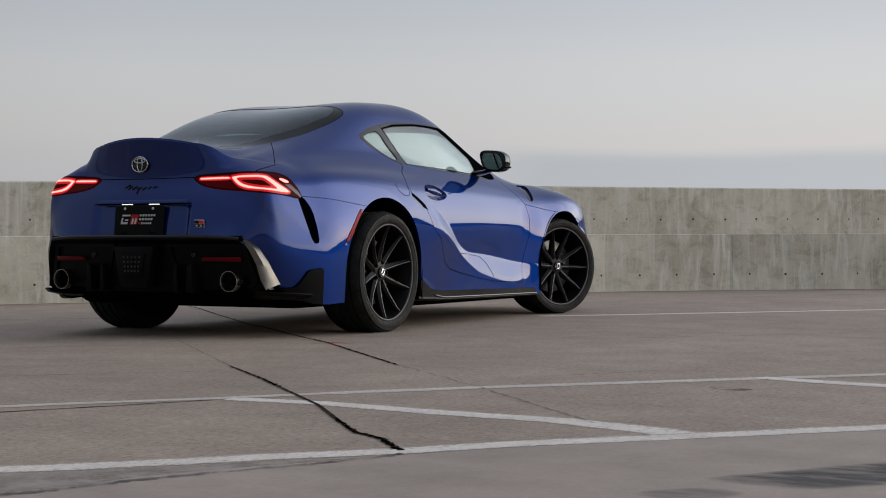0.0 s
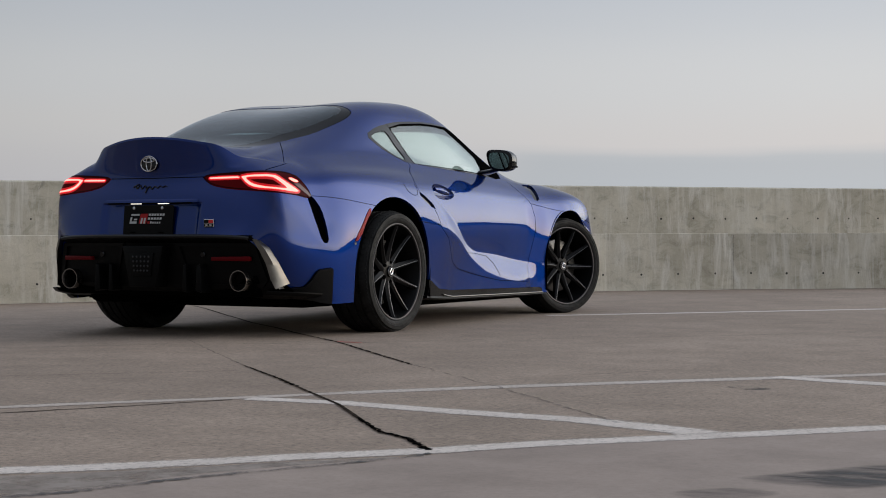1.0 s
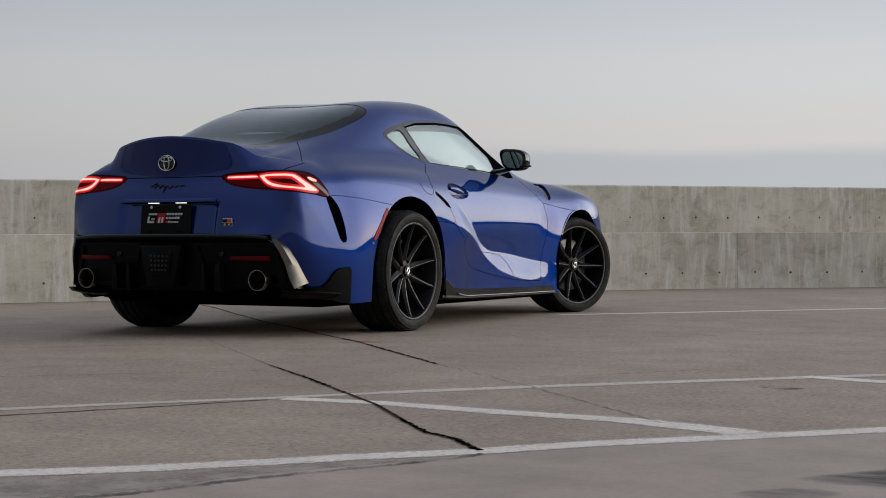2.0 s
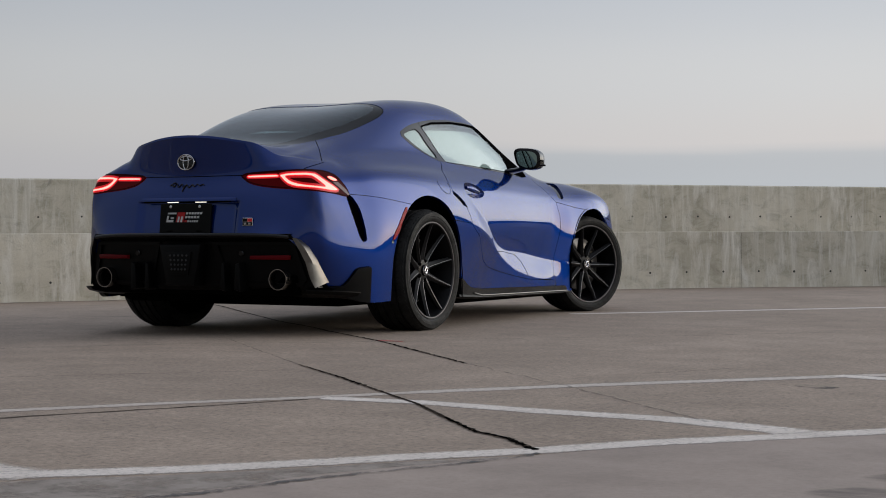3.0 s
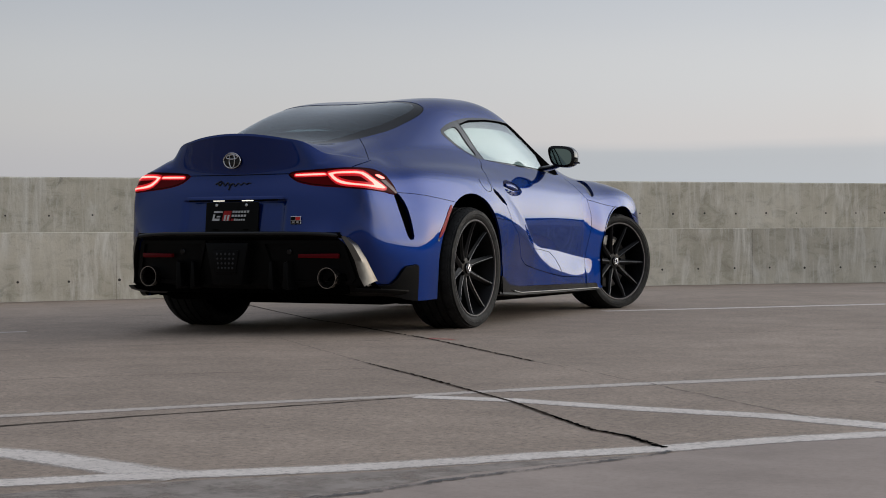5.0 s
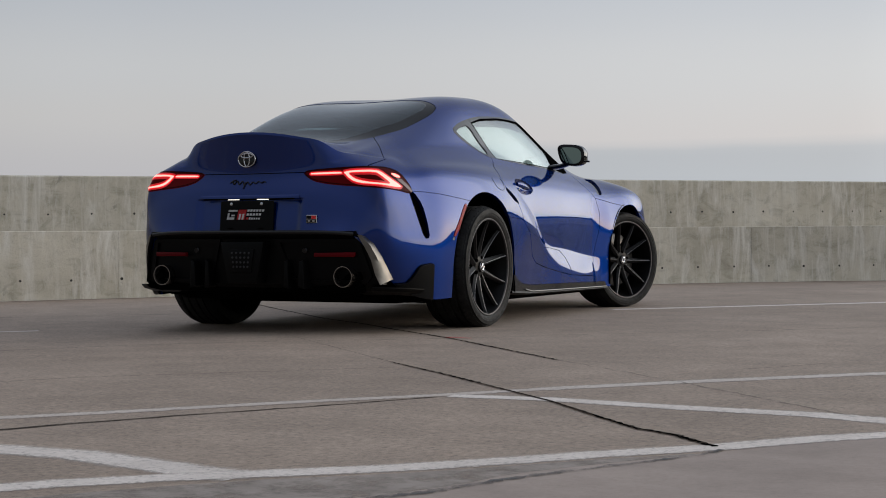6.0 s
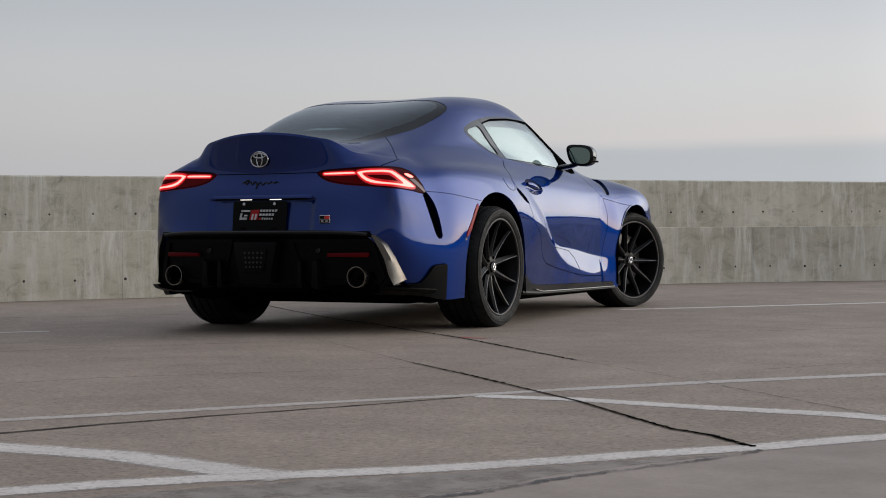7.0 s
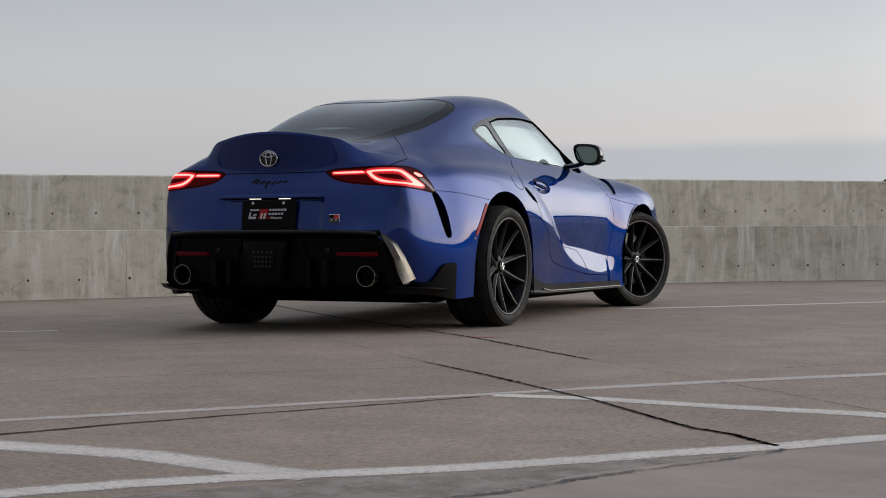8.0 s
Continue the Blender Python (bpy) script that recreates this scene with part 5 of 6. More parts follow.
            ring.append((hub_depth + 0.0045, y * math.cos(lean) - z * math.sin(lean), y * math.sin(lean) + z * math.cos(lean)))
        tube(bm, ring, 0.0036, 6, True)
    part("cap_mark", bm, CHROME, wheel, "silver mark")
    bm = bmesh.new()
    lathe(bm, ((hub_depth - 0.095, 0.182), (hub_depth - 0.068, 0.182), (hub_depth - 0.066, 0.178), (hub_depth - 0.066, 0.088), (hub_depth - 0.055, 0.080), (hub_depth - 0.055, 0.001)), 64)
    part("brake_disc", bm, DISC, wheel, "grey brake disc")
    bm = bmesh.new()
    for i in range(9):
        t = radians(caliper_turn + 6 * i)
        box(bm, (0.085, 0.034, 0.070), Matrix.Rotation(t - radians(90), 4, "X") @ Matrix.Translation((hub_depth - 0.082, 0, 0.165)))
    part("brake_caliper", bm, GAP if radius > 0.334 else RIM_LIP, wheel, "brake caliper")
    for t in (20, -15, -50):
        bm = bmesh.new()
        box(bm, (0.006, 0.018, 0.006), Matrix.Rotation(radians(t), 4, "X") @ Matrix.Translation((hub_depth - 0.028, 0.058, 0)))
        part("red_tag", bm, MARK_RED, wheel, "small red mark")
    return wheel


rear_wheel = make_wheel(0.337, 0.1325, 0.085, 150)
rear_wheel.matrix_local = pose(0.806, 0, 0.332, 14)
front_wheel = make_wheel(0.331, 0.1235, 0.083, 112)
front_wheel.matrix_local = pose(0.777, 2.488, 0.329, 33, 0, -21)
copy_thing(rear_wheel, pose(-0.838, -0.02, 0.315, 40, 0, 180))
copy_thing(front_wheel, pose(-0.787, 2.488, 0.329, 10, 0, 159))

# arch liners and floor
for y0, a, b, power in ARCHES:
    for s in (1, -1):
        bm = bmesh.new()
        arc = []
        for t in np.linspace(0, math.pi, 33):
            c, d = math.cos(t), math.sin(t)
            k = (abs(c) ** power + abs(d) ** power) ** (-1 / power)
            arc.append((y0 + 1.03 * a * c * k, 0.335 + 1.03 * b * d * k))
        arc = [(arc[0][0], 0.17), *arc, (arc[-1][0], 0.17)]
        outer, inner = [bm.verts.new((s * (0.904 if y0 < 1 else 0.882), y, z)) for y, z in arc], [bm.verts.new((s * 0.50, y, z)) for y, z in arc]
        for i in range(len(arc) - 1):
            bm.faces.new((outer[i], outer[i + 1], inner[i + 1], inner[i]))
        bm.faces.new(inner)
        part("arch_liner", bm, GAP, car, "dark wheel arch liner")
bm = bmesh.new()
rounded_box(bm, (1.10, 3.0, 0.30), Matrix.Translation((0, 1.15, 0.285)), 0.03)
rounded_box(bm, (1.10, 0.60, 0.20), Matrix.Translation((0, -0.55, 0.315)), 0.03)
rounded_box(bm, (1.54, 1.62, 0.26), Matrix.Translation((0, 1.26, 0.25)), 0.03)
rounded_box(bm, (1.28, 0.56, 0.12), Matrix.Translation((0, -0.64, 0.275)), 0.03)
rounded_box(bm, (0.46, 0.30, 0.16), Matrix.Translation((0.36, -0.66, 0.245)), 0.05)
rounded_box(bm, (0.46, 0.30, 0.16), Matrix.Translation((-0.36, -0.66, 0.245)), 0.05)
part("floor_pan", bm, GAP, car, "dark underbody and silencers")

# ---- tail: diffuser, strakes, exhausts
def tail_y(x, z):
    """Plan of the black lower tail."""
    base = np.interp(z, (0.20, 0.225, 0.26, 0.40, 0.49, 0.508, 0.530), (-0.84, -0.93, -0.962, -0.985, -0.992, -1.030, -1.034))
    return base + 0.165 * x * x


bm = bmesh.new()
levels = (0.20, 0.225, 0.26, 0.33, 0.40, 0.47, 0.492, 0.502, 0.512, 0.526, 0.532)
rows = []
for z in levels:
    half = np.interp(z, (0.20, 0.26, 0.50, 0.532), (0.728, 0.738, 0.655, 0.632))
    rows.append([bm.verts.new((x, tail_y(x, z), z + (0.014 * max(0.0, 1 - (x / 0.6) ** 4) if z < 0.24 else 0.0))) for x in np.linspace(-half, half, 41)])
rows.append([bm.verts.new((v.co.x, v.co.y + 0.05, 0.534)) for v in rows[-1]])
for p, q in zip(rows, rows[1:]):
    for i in range(40):
        bm.faces.new((p[i], p[i + 1], q[i + 1], q[i]))
diffuser = part("rear_diffuser", bm, BLACK, car, "satin black rear diffuser", angle=0.5)
bm = bmesh.new()
tube(bm, [(x, tail_y(x, 0.530) - 0.001, 0.5275 - 0.012 * (abs(x) / 0.62) ** 6) for x in np.linspace(-0.622, 0.622, 41)], 0.0105, 12)
part("diffuser_lip", bm, TRIM, diffuser, "glossier black top edge")
# centre pod with the small lamp
bm = bmesh.new()
prism(bm, ((-0.135, 0.478), (0.135, 0.478), (0.088, 0.262), (-0.088, 0.262)), 0.09, Matrix.Translation((0, -1.052, 0)), 0.008)
pod = part("centre_pod", bm, BLACK, diffuser, angle=0.5)
bm = bmesh.new()
prism(bm, ((-0.080, 0.440), (0.080, 0.440), (0.060, 0.318), (-0.060, 0.318)), 0.02, Matrix.Translation((0, -1.062, 0)), 0.005)
fog = part("fog_lamp", bm, BLACK, diffuser, "smoked fog lamp with small facets")
for r in range(4):
    for c in range(5):
        bm = bmesh.new()
        x, z = (c - 2) * (0.026 - 0.0015 * r), 0.420 - 0.024 * r
        rounded_box(bm, (0.010, 0.005, 0.010), Matrix.Translation((x, -1.0635, z)) @ Matrix.Rotation(radians(45), 4, "Y"), 0.0015, 1)
        part("facet", bm, RIM_LIP, diffuser)
# raised side fields, fins, sensors and reflectors
for s in (1, -1):
    bm = bmesh.new()
    out = [(0.165, 0.492), (0.635, 0.492), (0.690, 0.30), (0.66, 0.262), (0.30, 0.262), (0.235, 0.285)]
    inn = [(0.200, 0.474), (0.610, 0.474), (0.662, 0.30), (0.64, 0.280), (0.31, 0.280), (0.258, 0.30)]
    a = [bm.verts.new((s * x, tail_y(x, z) - 0.012, z)) for x, z in out]
    b = [bm.verts.new((s * x, tail_y(x, z) - 0.014, z)) for x, z in inn]
    c = [bm.verts.new((s * x, tail_y(x, z) + 0.01, z)) for x, z in out]
    d = [bm.verts.new((s * x, tail_y(x, z) + 0.004, z)) for x, z in inn]
    for i in range(6):
        k = (i + 1) % 6
        for p, q in ((a, b), (c, a), (b, d)):
            bm.faces.new((p[i], p[k], q[k], q[i]))
    part("side_field", bm, BLACK, diffuser, smooth=False)
    for x0, w in ((0.335, 0.020), (0.245, 0.016)):
        bm = bmesh.new()
        prism(bm, ((x0 - w, 0.245), (x0 + w, 0.235), (x0 + 0.6 * w, 0.385), (x0 - 0.6 * w, 0.375)), 0.12, Matrix.Scale(s, 4, (1, 0, 0)) @ Matrix.Translation((0, -1.015, 0)), 0.006)
        part("fin", bm, BLACK, diffuser)
    bm = bmesh.new()
    prism(bm, [(0.499 + 0.112 * p, 0.411 + q) for p, q in ((-1, -0.010), (0.96, -0.012), (1, -0.004), (1, 0.010), (0.96, 0.013), (-0.98, 0.010))], 0.02, Matrix.Scale(s, 4, (1, 0, 0)) @ Matrix.Translation((0.0, -0.966, 0)) @ Matrix.Rotation(0.165, 4, "Z") @ Matrix.Translation((0, -0.088, 0)), 0.003)
    part("reflector", bm, BAR_REFLEX, diffuser, "red bumper reflector bar")
    bm = bmesh.new()
    lathe(bm, ((0.0, 0.016), (0.006, 0.016), (0.009, 0.012), (0.009, 0.0005)), 20, Matrix.Translation((s * 0.335, tail_y(0.335, 0.43) - 0.002, 0.432)) @ Matrix.Rotation(radians(-90), 4, "Z"))
    part("parking_sensor", bm, GLOSS, diffuser)
    # exhaust pipe
    bm = bmesh.new()
    lathe(bm, ((-0.14, 0.050), (0.012, 0.0545), (0.018, 0.0535), (0.018, 0.0505), (0.008, 0.046), (-0.14, 0.042)), 48, Matrix.Translation((s * 0.561, -0.962, 0.299)) @ Matrix.Rotation(radians(-90), 4, "Z"))
    pipe = part("exhaust_pipe", bm, STEEL, car, "round brushed steel exhaust pipe")
    # flat black disc: the darkness deep in the pipe put into colour
    bm = bmesh.new()
    lathe(bm, ((-0.10, 0.0425), (-0.10, 0.0005)), 32, Matrix.Translation((s * 0.561, -0.962, 0.299)) @ Matrix.Rotation(radians(-90), 4, "Z"))
    part("pipe_inside", bm, GAP, pipe, "black disc for the dark depth of the pipe")
    # grey strake between the blue bumper and the diffuser
    bm = bmesh.new()
    left = [Vector(p) for p in ((0.641, -0.968, 0.512), (0.676, -0.949, 0.445), (0.697, -0.929, 0.387), (0.711, -0.908, 0.307), (0.730, -0.890, 0.256))]
    right = [Vector(p) for p in ((0.662, -0.938, 0.507), (0.700, -0.908, 0.468), (0.728, -0.871, 0.398), (0.742, -0.842, 0.342), (0.756, -0.812, 0.282))]
    grid = []
    for k in np.linspace(0, 1, 13):
        i = min(int(k * 4), 3)
        l, r = left[i].lerp(left[i + 1], k * 4 - i), right[i].lerp(right[i + 1], k * 4 - i)
        mid = l.lerp(r, 0.5) + Vector((0.009, -0.006, 0.002))
        grid.append([bm.verts.new((s * p.x, p.y, p.z)) for p in (l + Vector((0, 0.08, 0)), l, mid, r, r + Vector((0.004, 0.07, 0)))])
    for p, q in zip(grid, grid[1:]):
        for i in range(4):
            bm.faces.new((p[i], p[i + 1], q[i + 1], q[i]))
    part("bumper_strake", bm, SILVER, car, "satin grey strake", angle=0.6)
    # low corner splitter
    bm = bmesh.new()
    edge = [Vector(p) for p in ((0.700, -0.925, 0.243), (0.765, -0.885, 0.240), (0.820, -0.810, 0.236), (0.850, -0.725, 0.230), (0.862, -0.655, 0.225))]
    back = [Vector(p) for p in ((0.66, -0.83, 0.240), (0.72, -0.80, 0.236), (0.77, -0.745, 0.230), (0.80, -0.69, 0.224), (0.82, -0.645, 0.220))]
    strip = [[bm.verts.new((s * p.x, p.y, p.z)) for p in (b, e + Vector((0, 0, 0.006)), e, e + Vector((-0.01, 0.01, -0.016)), b + Vector((0, 0, -0.03)))] for e, b in zip(edge, back)]
    for p, q in zip(strip, strip[1:]):
        for i in range(5):
            bm.faces.new((p[i], p[(i + 1) % 5], q[(i + 1) % 5], q[i]))
    bm.faces.new(strip[0][::-1])
    bm.faces.new(strip[-1])
    part("corner_splitter", bm, BLACK, car, "satin black corner splitter", angle=0.5)
    # bright lower edge of the skirt
    bm = bmesh.new()
    tube(bm, [(s * (np.interp(y, (0.62, 0.75, 1.35, 2.06), (0.893, 0.888, 0.886, 0.876))), y, np.interp(y, (0.62, 0.72, 2.06), (0.186, 0.170, 0.158))) for y in np.linspace(0.62, 2.06, 24)], 0.0038, 8)
    part("skirt_edge", bm, SILVER, car, "thin satin silver skirt edge")
    bm = bmesh.new()
    strip = []
    for y in np.linspace(0.40, 2.10, 20):
        x = np.interp(y, (0.40, 0.75, 1.35, 2.10), (0.900, 0.884, 0.882, 0.868))
        z = np.interp(y, (0.40, 0.72, 2.10), (0.182, 0.168, 0.156))
        strip.append([bm.verts.new((s * x, y, z + 0.002)), bm.verts.new((s * (x + 0.004), y, z - 0.010)), bm.verts.new((s * (x - 0.06), y, z - 0.022)), bm.verts.new((s * (x - 0.08), y, z + 0.01))])
    for p, q in zip(strip, strip[1:]):
        for i in range(4):
            bm.faces.new((p[i], p[(i + 1) % 4], q[(i + 1) % 4], q[i]))
    part("skirt_board", bm, BLACK, car, "black sill board", angle=0.5)
    # door handle: a bowl in the door skin and a grip across it
    grip_u = np.interp((2.215, 2.40), WRAP_Q, WRAP_U)
    bm = bmesh.new()
    pts = []
    for k in np.linspace(0, 1, 9):
        p = lower_at(np.array([grip_u[0] + (grip_u[1] - grip_u[0]) * k]), np.array([0.805 - 0.02 * k]))[0]
        pts.append(Vector((s * (p[0] - 0.004 + 0.011 * math.sin(math.pi * k)), p[1], p[2] + 0.012)))
    for i, p in enumerate(pts):
        w = 0.016 * (0.7 + 0.5 * math.sin(math.pi * i / 8))
        pts[i] = (p, w)
    rings = [[bm.verts.new((p.x + s * 0.009 * math.cos(t), p.y, p.z + w * math.sin(t))) for t in np.linspace(0, 2 * math.pi, 12, endpoint=False)] for p, w in pts]
    for p, q in zip(rings, rings[1:]):
        for i in range(12):
            k = (i + 1) % 12
            bm.faces.new((p[i], p[k], q[k], q[i]))
    bm.faces.new(rings[0][::-1])
    bm.faces.new(rings[-1])
    part("door_handle", bm, PAINT, doors[0 if s > 0 else 1], "body-coloured door handle", angle=1.0)

# fine arc in the flared foot of each door
CREASE = ((2.62, 0.430), (2.753, 0.426), (2.93, 0.407), (3.024, 0.362), (3.075, 0.315), (3.112, 0.268))
for s, d in zip((1, -1), doors):
    arc = []
    for a, b in zip(CREASE, CREASE[1:]):
        for k in (0, 0.2, 0.4, 0.6, 0.8):
            p = skin(a[0] + (b[0] - a[0]) * k, a[1] + (b[1] - a[1]) * k)
            arc.append((s * p.x, p.y, p.z))
    bm = bmesh.new()
    tube(bm, arc, 0.0016, 6)
    part("door_groove", bm, GAP, d, "fine dark arc in the door skin")

# round filler flap in the near haunch, and a small silver disc in the bumper below it
FILLER = ((1.822, 0.832), (1.817, 0.815), (1.828, 0.793), (1.848, 0.777), (1.878, 0.766), (1.915, 0.763), (1.944, 0.769), (1.957, 0.784), (1.962, 0.808), (1.953, 0.829))
bm = bmesh.new()
tube(bm, [skin(q, z) for q, z in FILLER], 0.0017, 6)
part("filler_flap", bm, GAP, car, "shut line of the filler flap")
for s in (1, -1):
    p = skin(1.235, 0.490)
    bm = bmesh.new()
    lathe(bm, ((-0.004, 0.0085), (0.0012, 0.0085), (0.0022, 0.007), (0.0016, 0.006), (0.0016, 0.0005)), 24, Matrix.Translation((s * p.x, p.y, p.z)) @ Matrix.Rotation(radians(-14 if s > 0 else 194), 4, "Z"))
    part("side_disc", bm, SILVER, car, "small round silver disc")

# bowl behind the handle: the cut-out pushed in, deepest in the middle
bowl_v = bowl[0].copy()
depth = np.clip(on_side(bowl, HANDLE) / 0.035, 0, 1)
bowl_n = normals_at(lower_at, bowl_v[:, 3], bowl_v[:, 4], -2, COLS - 1.0)
bowl_p = bowl_v[:, :3] - bowl_n * (0.034 * (depth * (2 - depth)))[:, None]
for s, d in zip((1, -1), doors):
    mesh_object("handle_bowl", bowl_p * (s, 1, 1), bowl[1] if s > 0 else [f[::-1] for f in bowl[1]], PAINT, d)

# ---- plate, plate recess, marks on the tail
bm = bmesh.new()
outline = [(-0.160, 0.534), (0.160, 0.534), (0.164, 0.540), (0.164, 0.686), (0.158, 0.692), (-0.158, 0.692), (-0.164, 0.686), (-0.164, 0.540)]
tilt = Matrix.Translation((0, -1.004, 0.613)) @ Matrix.Rotation(radians(-5), 4, "X") @ Matrix.Translation((0, 0, -0.613))
prism(bm, outline, 0.008, tilt, 0.002)
plate = part("number_plate", bm, BLACK, car, "black show plate with printed marks", smooth=False)


def plate_shape(name, pts, mat, lift=0.0012):
    bm = bmesh.new()
    a = [bm.verts.new(tilt @ Vector((x, -lift, z))) for x, z in pts]
    bm.faces.new(a)
    bmesh.ops.solidify(bm, geom=bm.faces[:], thickness=-0.0008)
    return part(name, bm, mat, plate, smooth=False)


def slanted(x, z, w, h, lean=0.22):
    return [(x, z), (x + w, z), (x + w + lean * h, z + h), (x + lean * h, z + h)]


plate_shape("red_block", slanted(-0.060, 0.594, 0.050, 0.052), MARK_RED)
plate_shape("white_block", slanted(-0.122, 0.594, 0.046, 0.012), MARK_WHITE)
plate_shape("white_block", slanted(-0.120, 0.606, 0.012, 0.022), MARK_WHITE)
plate_shape("white_block", slanted(-0.113, 0.636, 0.056, 0.009), MARK_WHITE)
plate_shape("white_block", slanted(-0.094, 0.612, 0.022, 0.008), MARK_WHITE)
plate_shape("white_block", slanted(-0.050, 0.594, 0.012, 0.030), MARK_WHITE, 0.002)
plate_shape("white_block", slanted(-0.030, 0.594, 0.012, 0.030), MARK_WHITE, 0.002)
for z, x, w, count in ((0.635, 0.004, 0.108, 6), (0.6145, 0.000, 0.094, 5), (0.594, 0.015, 0.072, 5)):
    for i in range(count):
        plate_shape("print_bar", slanted(x + w * i / count, z, w / count - 0.0045, 0.0115 if i == 0 or z > 0.6 else 0.0095), MARK_WHITE)
plate_shape("print_bar", slanted(-0.004, 0.594, 0.015, 0.011), MARK_RED)
for x in (-0.095, 0.092):
    bm = bmesh.new()
    lathe(bm, ((0.0, 0.009), (0.003, 0.008), (0.004, 0.0005)), 16, tilt @ Matrix.Translation((x, -0.001, 0.676)) @ Matrix.Rotation(radians(-90), 4, "Z"))
    part("plate_screw", bm, CHROME, plate, "bright screw")
    plate_shape("plate_slot", [(x - 0.016, 0.544), (x + 0.016, 0.544), (x + 0.016, 0.550), (x - 0.016, 0.550)], GAP)
# hood over the plate with two small lamps
bm = bmesh.new()
verts = []
for x in np.linspace(-0.305, 0.305, 25):
    fall = 0.25 - 0.25 * min(1, max(0, (abs(x) - 0.23) / 0.075)) ** 2
    y = -0.993 + 0.16 * x * x
    verts.append([bm.verts.new((x, y + 0.004, 0.722)), bm.verts.new((x, y - 0.010 * fall, 0.712)), bm.verts.new((x, y - 0.011 * fall, 0.704)), bm.verts.new((x, y + 0.006, 0.700))])
for p, q in zip(verts, verts[1:]):
    for i in range(3):
        bm.faces.new((p[i], q[i], q[i + 1], p[i + 1]))
shade = part("plate_hood", bm, PAINT, car, "body-coloured hood over the plate")
for x in (-0.085, 0.095):
    bm = bmesh.new()
    rounded_box(bm, (0.070, 0.010, 0.004), Matrix.Translation((x, -0.994, 0.6985)), 0.0015, 1)
    part("plate_lamp", bm, LAMP_GLOW, shade, "lit plate lamp")
# solid black bar in place of the shadow under the hood
bm = bmesh.new()
rounded_box(bm, (0.56, 0.010, 0.008), Matrix.Translation((0, -0.988, 0.7005)), 0.002, 1)
part("hood_shadow_bar", bm, GAP, shade, "black bar for the shadow under the hood")


def tail_face(x, z):
    """The painted tail at a place."""
    u = np.interp(abs(x), WRAP_Q, WRAP_U)
    v = np.linspace(0, 1, 200)
    p = lower_at(np.full(200, u), v)
    i = np.argmin(np.abs(p[:, 2] - z))
    return Vector((x, p[i, 1], p[i, 2]))


# oval badge on the lid
lid_y = tail_face(0.0, 0.909).y
bm = bmesh.new()
lathe(bm, ((-0.004, 0.050), (0.003, 0.049), (0.005, 0.044), (0.005, 0.0005)), 48, Matrix.Translation((-0.009, lid_y - 0.004, 0.909)) @ Matrix.Rotation(radians(-90), 4, "Z") @ Matrix.Rotation(radians(-6), 4, "Y") @ Matrix.Diagonal((1, 1.12, 0.86, 1)))
badge = part("lid_badge", bm, GLOSS, car, "black oval badge with silver rings")
for a, b, dx, dz in ((0.052, 0.040, 0, 0), (0.017, 0.037, 0, 0), (0.036, 0.0115, 0, 0.019)):
    bm = bmesh.new()
    tube(bm, [(dx - 0.009 + a * math.cos(t), lid_y - 0.0105, 0.909 + dz + b * math.sin(t)) for t in np.linspace(0, 2 * math.pi, 40, endpoint=False)], 0.0034, 8, True)
    part("silver_ring", bm, CHROME, badge, "silver ring")
# script under the badge, as one flowing bar
bm = bmesh.new()
pts = []
for k in np.linspace(0, 1, 90):
    x = -0.122 + 0.222 * k
    z = 0.786 + 0.0095 * math.sin(k * 41) * (0.7 + 0.3 * math.sin(k * 5)) + 0.003 * math.sin(k * 9)
    f = tail_face(x, z)
    pts.append((x + 0.2 * (z - 0.786), f.y - 0.003, z))
tube(bm, pts, 0.0028, 6)
tube(bm, [(x, tail_face(x, 0.80).y - 0.003, 0.803 - 0.012 * k) for k, x in ((0, -0.085), (0.3, -0.102), (0.8, -0.112), (1.2, -0.100), (1.9, -0.086))], 0.0034, 6)
tube(bm, [(x, tail_face(x, z).y - 0.003, z) for x, z in ((-0.022, 0.79), (-0.027, 0.775), (-0.032, 0.760), (-0.036, 0.757))], 0.0034, 6)
part("lid_script", bm, GLOSS, car, "black script mark")
# small square badge
f = tail_face(0.388, 0.594)
m = Matrix.Translation((0.388, f.y - 0.006, 0.594)) @ Matrix.Rotation(radians(9), 4, "Z")
bm = bmesh.new()
rounded_box(bm, (0.058, 0.006, 0.042), m, 0.002, 1)
mark = part("side_badge", bm, CHROME, car, "small badge in black, red and silver")
for x, z, w, h, mat in ((-0.0135, 0.0095, 0.025, 0.017, GLOSS), (0.0135, 0.0095, 0.025, 0.017, MARK_RED), (0, -0.0095, 0.052, 0.016, GLOSS)):
    bm = bmesh.new()
    box(bm, (w, 0.002, h), m @ Matrix.Translation((x, -0.0035, z)))
    part("badge_field", bm, mat, mark, smooth=False)
for x in (-0.012, 0.012):
    bm = bmesh.new()
    box(bm, (0.014, 0.002, 0.010), m @ Matrix.Translation((x, -0.0046, -0.0095)))
    part("badge_bar", bm, CHROME, mark, smooth=False)
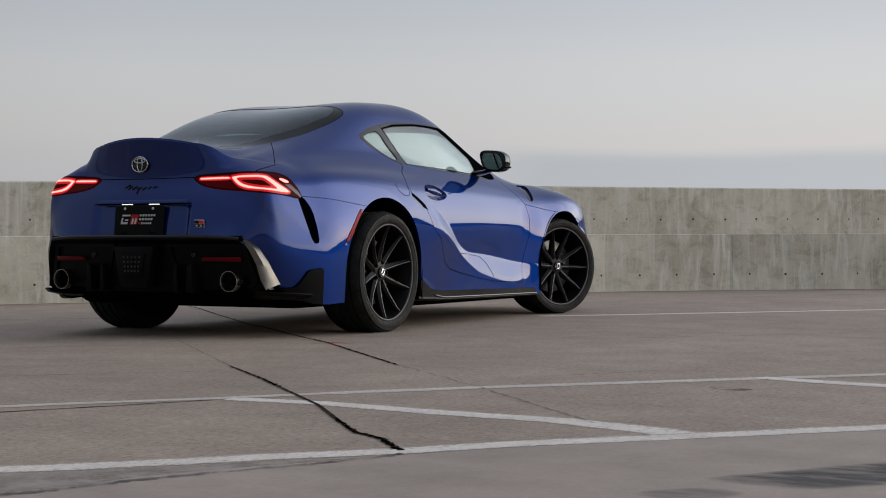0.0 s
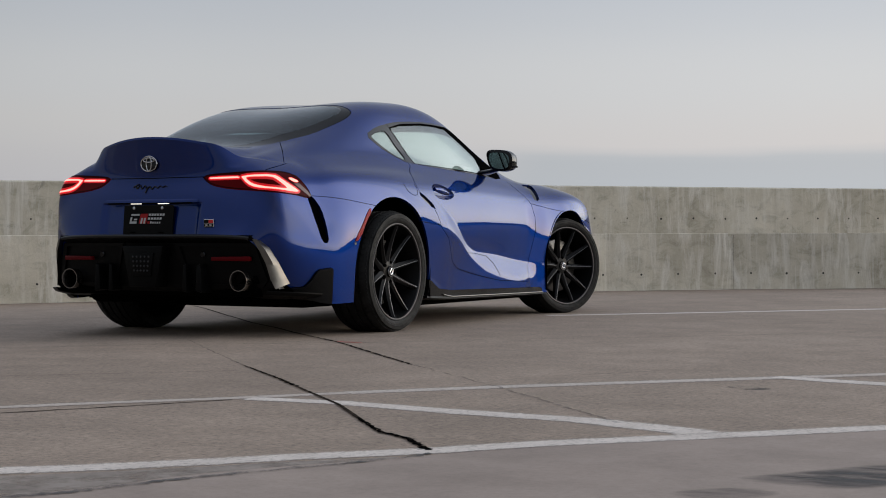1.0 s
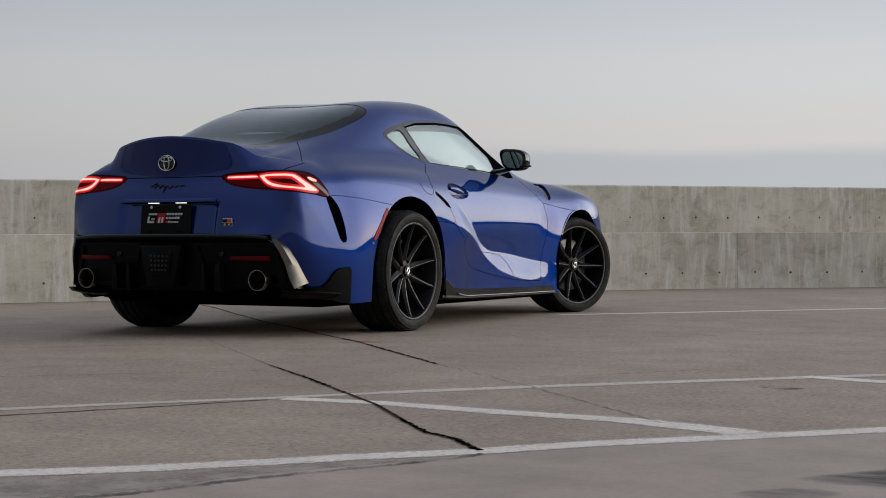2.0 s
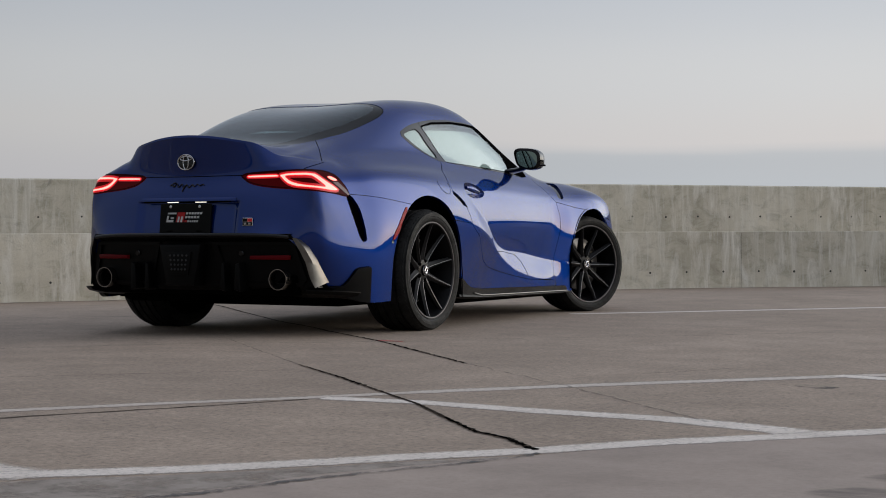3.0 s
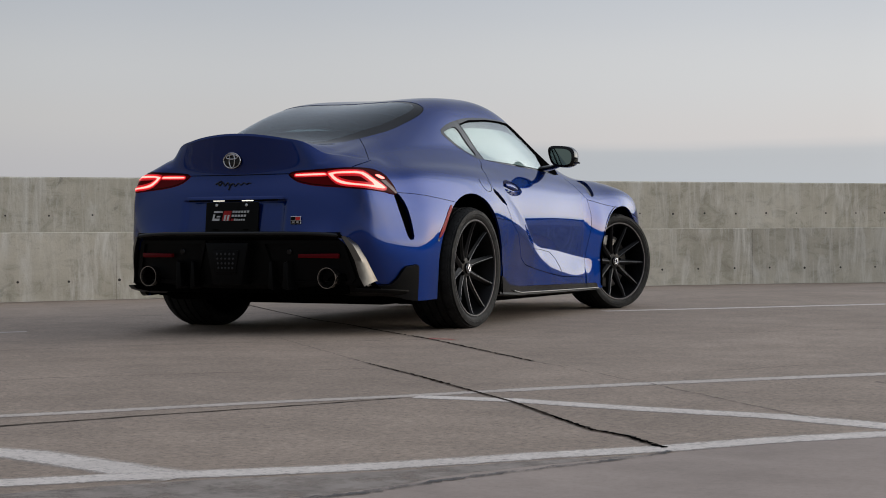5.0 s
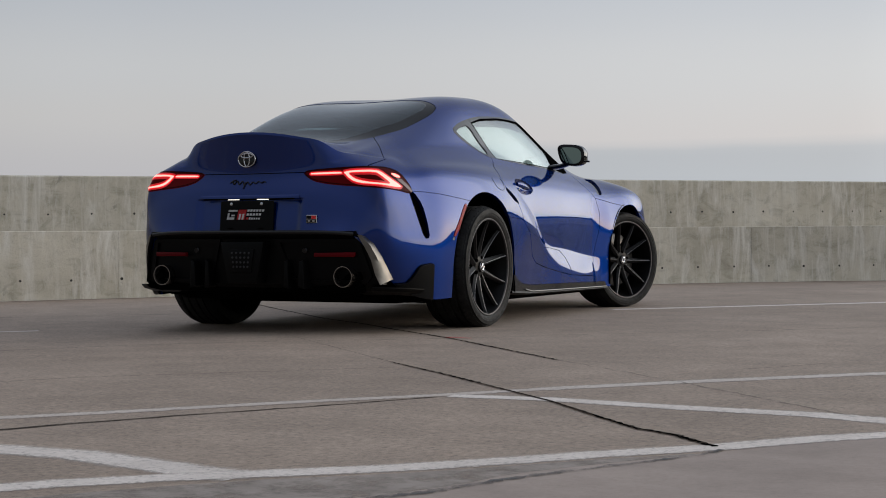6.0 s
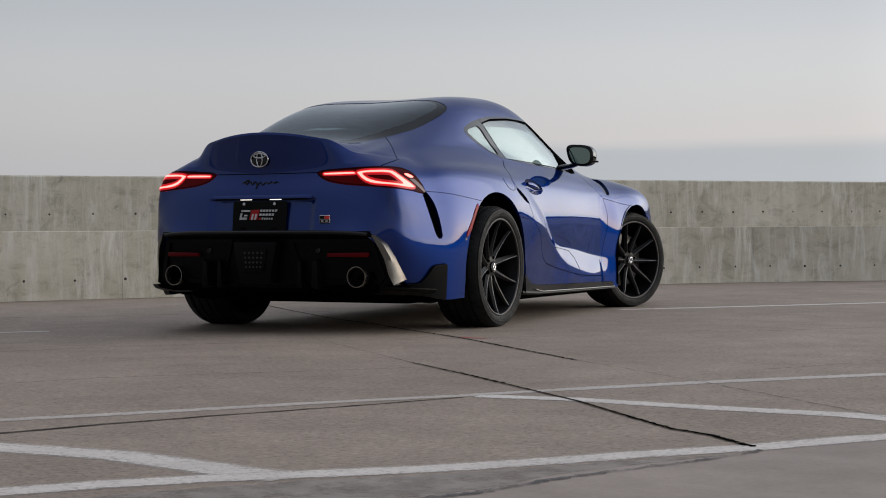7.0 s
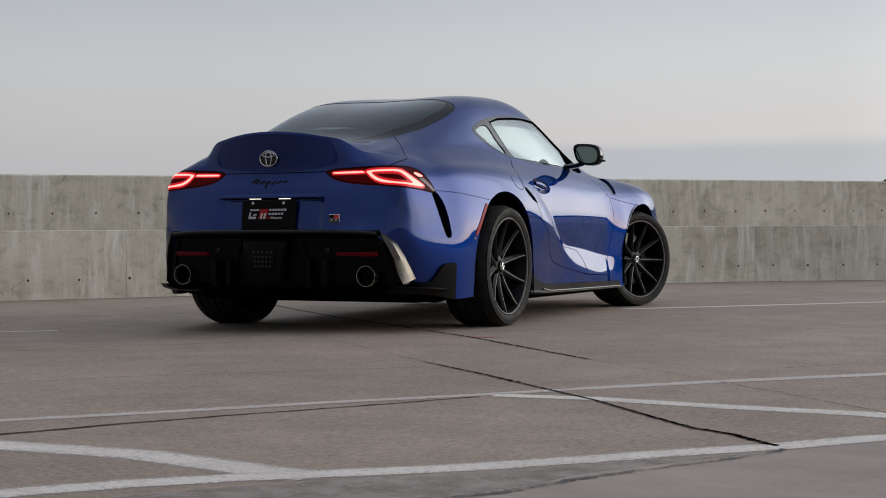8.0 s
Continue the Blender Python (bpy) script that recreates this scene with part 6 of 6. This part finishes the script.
# ---- door mirrors
for s in (1, -1):
    bm = bmesh.new()
    rings = []
    for k, (y, kx, kz) in enumerate(((-0.052, 0.90, 0.90), (-0.048, 1.0, 1.0), (-0.01, 1.02, 1.03), (0.04, 0.90, 0.92), (0.075, 0.62, 0.62), (0.09, 0.15, 0.15))):
        ring = []
        for t in np.linspace(0, 2 * math.pi, 32, endpoint=False):
            c, d = math.cos(t), math.sin(t)
            r = (abs(c) ** 3.2 + abs(d) ** 3.2) ** (-1 / 3.2)
            x, z = 0.084 * kx * c * r, 0.068 * kz * d * r
            z += 0.10 * -x * (1 if z > 0 else 0.4)
            x += 0.016 * (-z / 0.062) if x < 0 else 0
            ring.append(bm.verts.new((s * (0.882 + x), 1.445 + y + 0.10 * x, 1.013 + z)))
        rings.append(ring)
    for p, q in zip(rings, rings[1:]):
        for i in range(32):
            k = (i + 1) % 32
            bm.faces.new((p[i], p[k], q[k], q[i]))
    bm.faces.new(rings[-1])
    bm.faces.new(rings[0][::-1])
    mirror = part("door_mirror", bm, GLOSS, car, "gloss black door mirror", angle=0.7)
    bm = bmesh.new()
    ring = []
    for t in np.linspace(0, 2 * math.pi, 32, endpoint=False):
        c, d = math.cos(t), math.sin(t)
        r = (abs(c) ** 3.0 + abs(d) ** 3.0) ** (-1 / 3.0)
        x, z = 0.066 * c * r, 0.052 * d * r
        z += 0.10 * -x * (1 if z > 0 else 0.4)
        x += 0.012 * (-z / 0.049) if x < 0 else 0
        ring.append(bm.verts.new((s * (0.882 + x), 1.3890 + 0.10 * x, 1.011 + z)))
    bm.faces.new(ring[::-1] if s > 0 else ring)
    part("mirror_pane", bm, MIRROR, mirror, "mirror glass", smooth=False)
    bm = bmesh.new()
    rings = []
    for x, y, z, deep, thick in ((0.705, 1.50, 0.940, 0.075, 0.020), (0.745, 1.495, 0.944, 0.062, 0.018), (0.785, 1.485, 0.950, 0.050, 0.016), (0.825, 1.472, 0.962, 0.042, 0.017), (0.855, 1.465, 0.978, 0.040, 0.020)):
        rings.append([bm.verts.new((s * x, y + deep * math.cos(t), z + thick * math.sin(t))) for t in np.linspace(0, 2 * math.pi, 16, endpoint=False)])
    for p, q in zip(rings, rings[1:]):
        for i in range(16):
            k = (i + 1) % 16
            bm.faces.new((p[i], p[k], q[k], q[i]))
    bm.faces.new(rings[0][::-1])
    bm.faces.new(rings[-1])
    part("mirror_stalk", bm, GLOSS, mirror)
    bm = bmesh.new()
    rounded_box(bm, (0.05, 0.020, 0.012), Matrix.Translation((s * 0.972, 1.42, 0.972)), 0.005, 2)
    part("turn_signal", bm, GLOSS, mirror)

# ---- cabin
def seat(x):
    bm = bmesh.new()
    rounded_box(bm, (0.50, 0.50, 0.16), Matrix.Translation((x, 0.85, 0.42)), 0.06)
    cushion = part("seat", bm, FABRIC, car, "black bucket seat")
    bm = bmesh.new()
    rounded_box(bm, (0.48, 0.14, 0.52), Matrix.Translation((x, 0.58, 0.64)) @ Matrix.Rotation(radians(14), 4, "X"), 0.06)
    part("backrest", bm, FABRIC, cushion)
    bm = bmesh.new()
    rounded_box(bm, (0.26, 0.10, 0.17), Matrix.Translation((x, 0.52, 0.90)) @ Matrix.Rotation(radians(10), 4, "X"), 0.045)
    part("headrest", bm, FABRIC, cushion)


seat(0.36)
seat(-0.36)
bm = bmesh.new()
rounded_box(bm, (1.36, 0.50, 0.22), Matrix.Translation((0, 1.72, 0.80)), 0.07)
part("dashboard", bm, FABRIC, car, "black dashboard")
bm = bmesh.new()
rounded_box(bm, (1.15, 1.10, 0.10), Matrix.Translation((0, -0.22, 0.82)), 0.04)
# tall off-centre bulkhead added to block the sky seen through the cabin
rounded_box(bm, (1.02, 0.06, 0.74), Matrix.Translation((-0.11, 0.33, 0.78)), 0.02)
part("load_floor", bm, FABRIC, car, "black load floor and an added tall bulkhead")
bm = bmesh.new()
tube(bm, [(-0.36 + 0.18 * math.cos(t), 1.36 + 0.05 * math.sin(t), 0.86 + 0.17 * math.sin(t)) for t in np.linspace(0, 2 * math.pi, 32, endpoint=False)], 0.015, 10, True)
part("steering_wheel", bm, FABRIC, car, "black steering wheel")
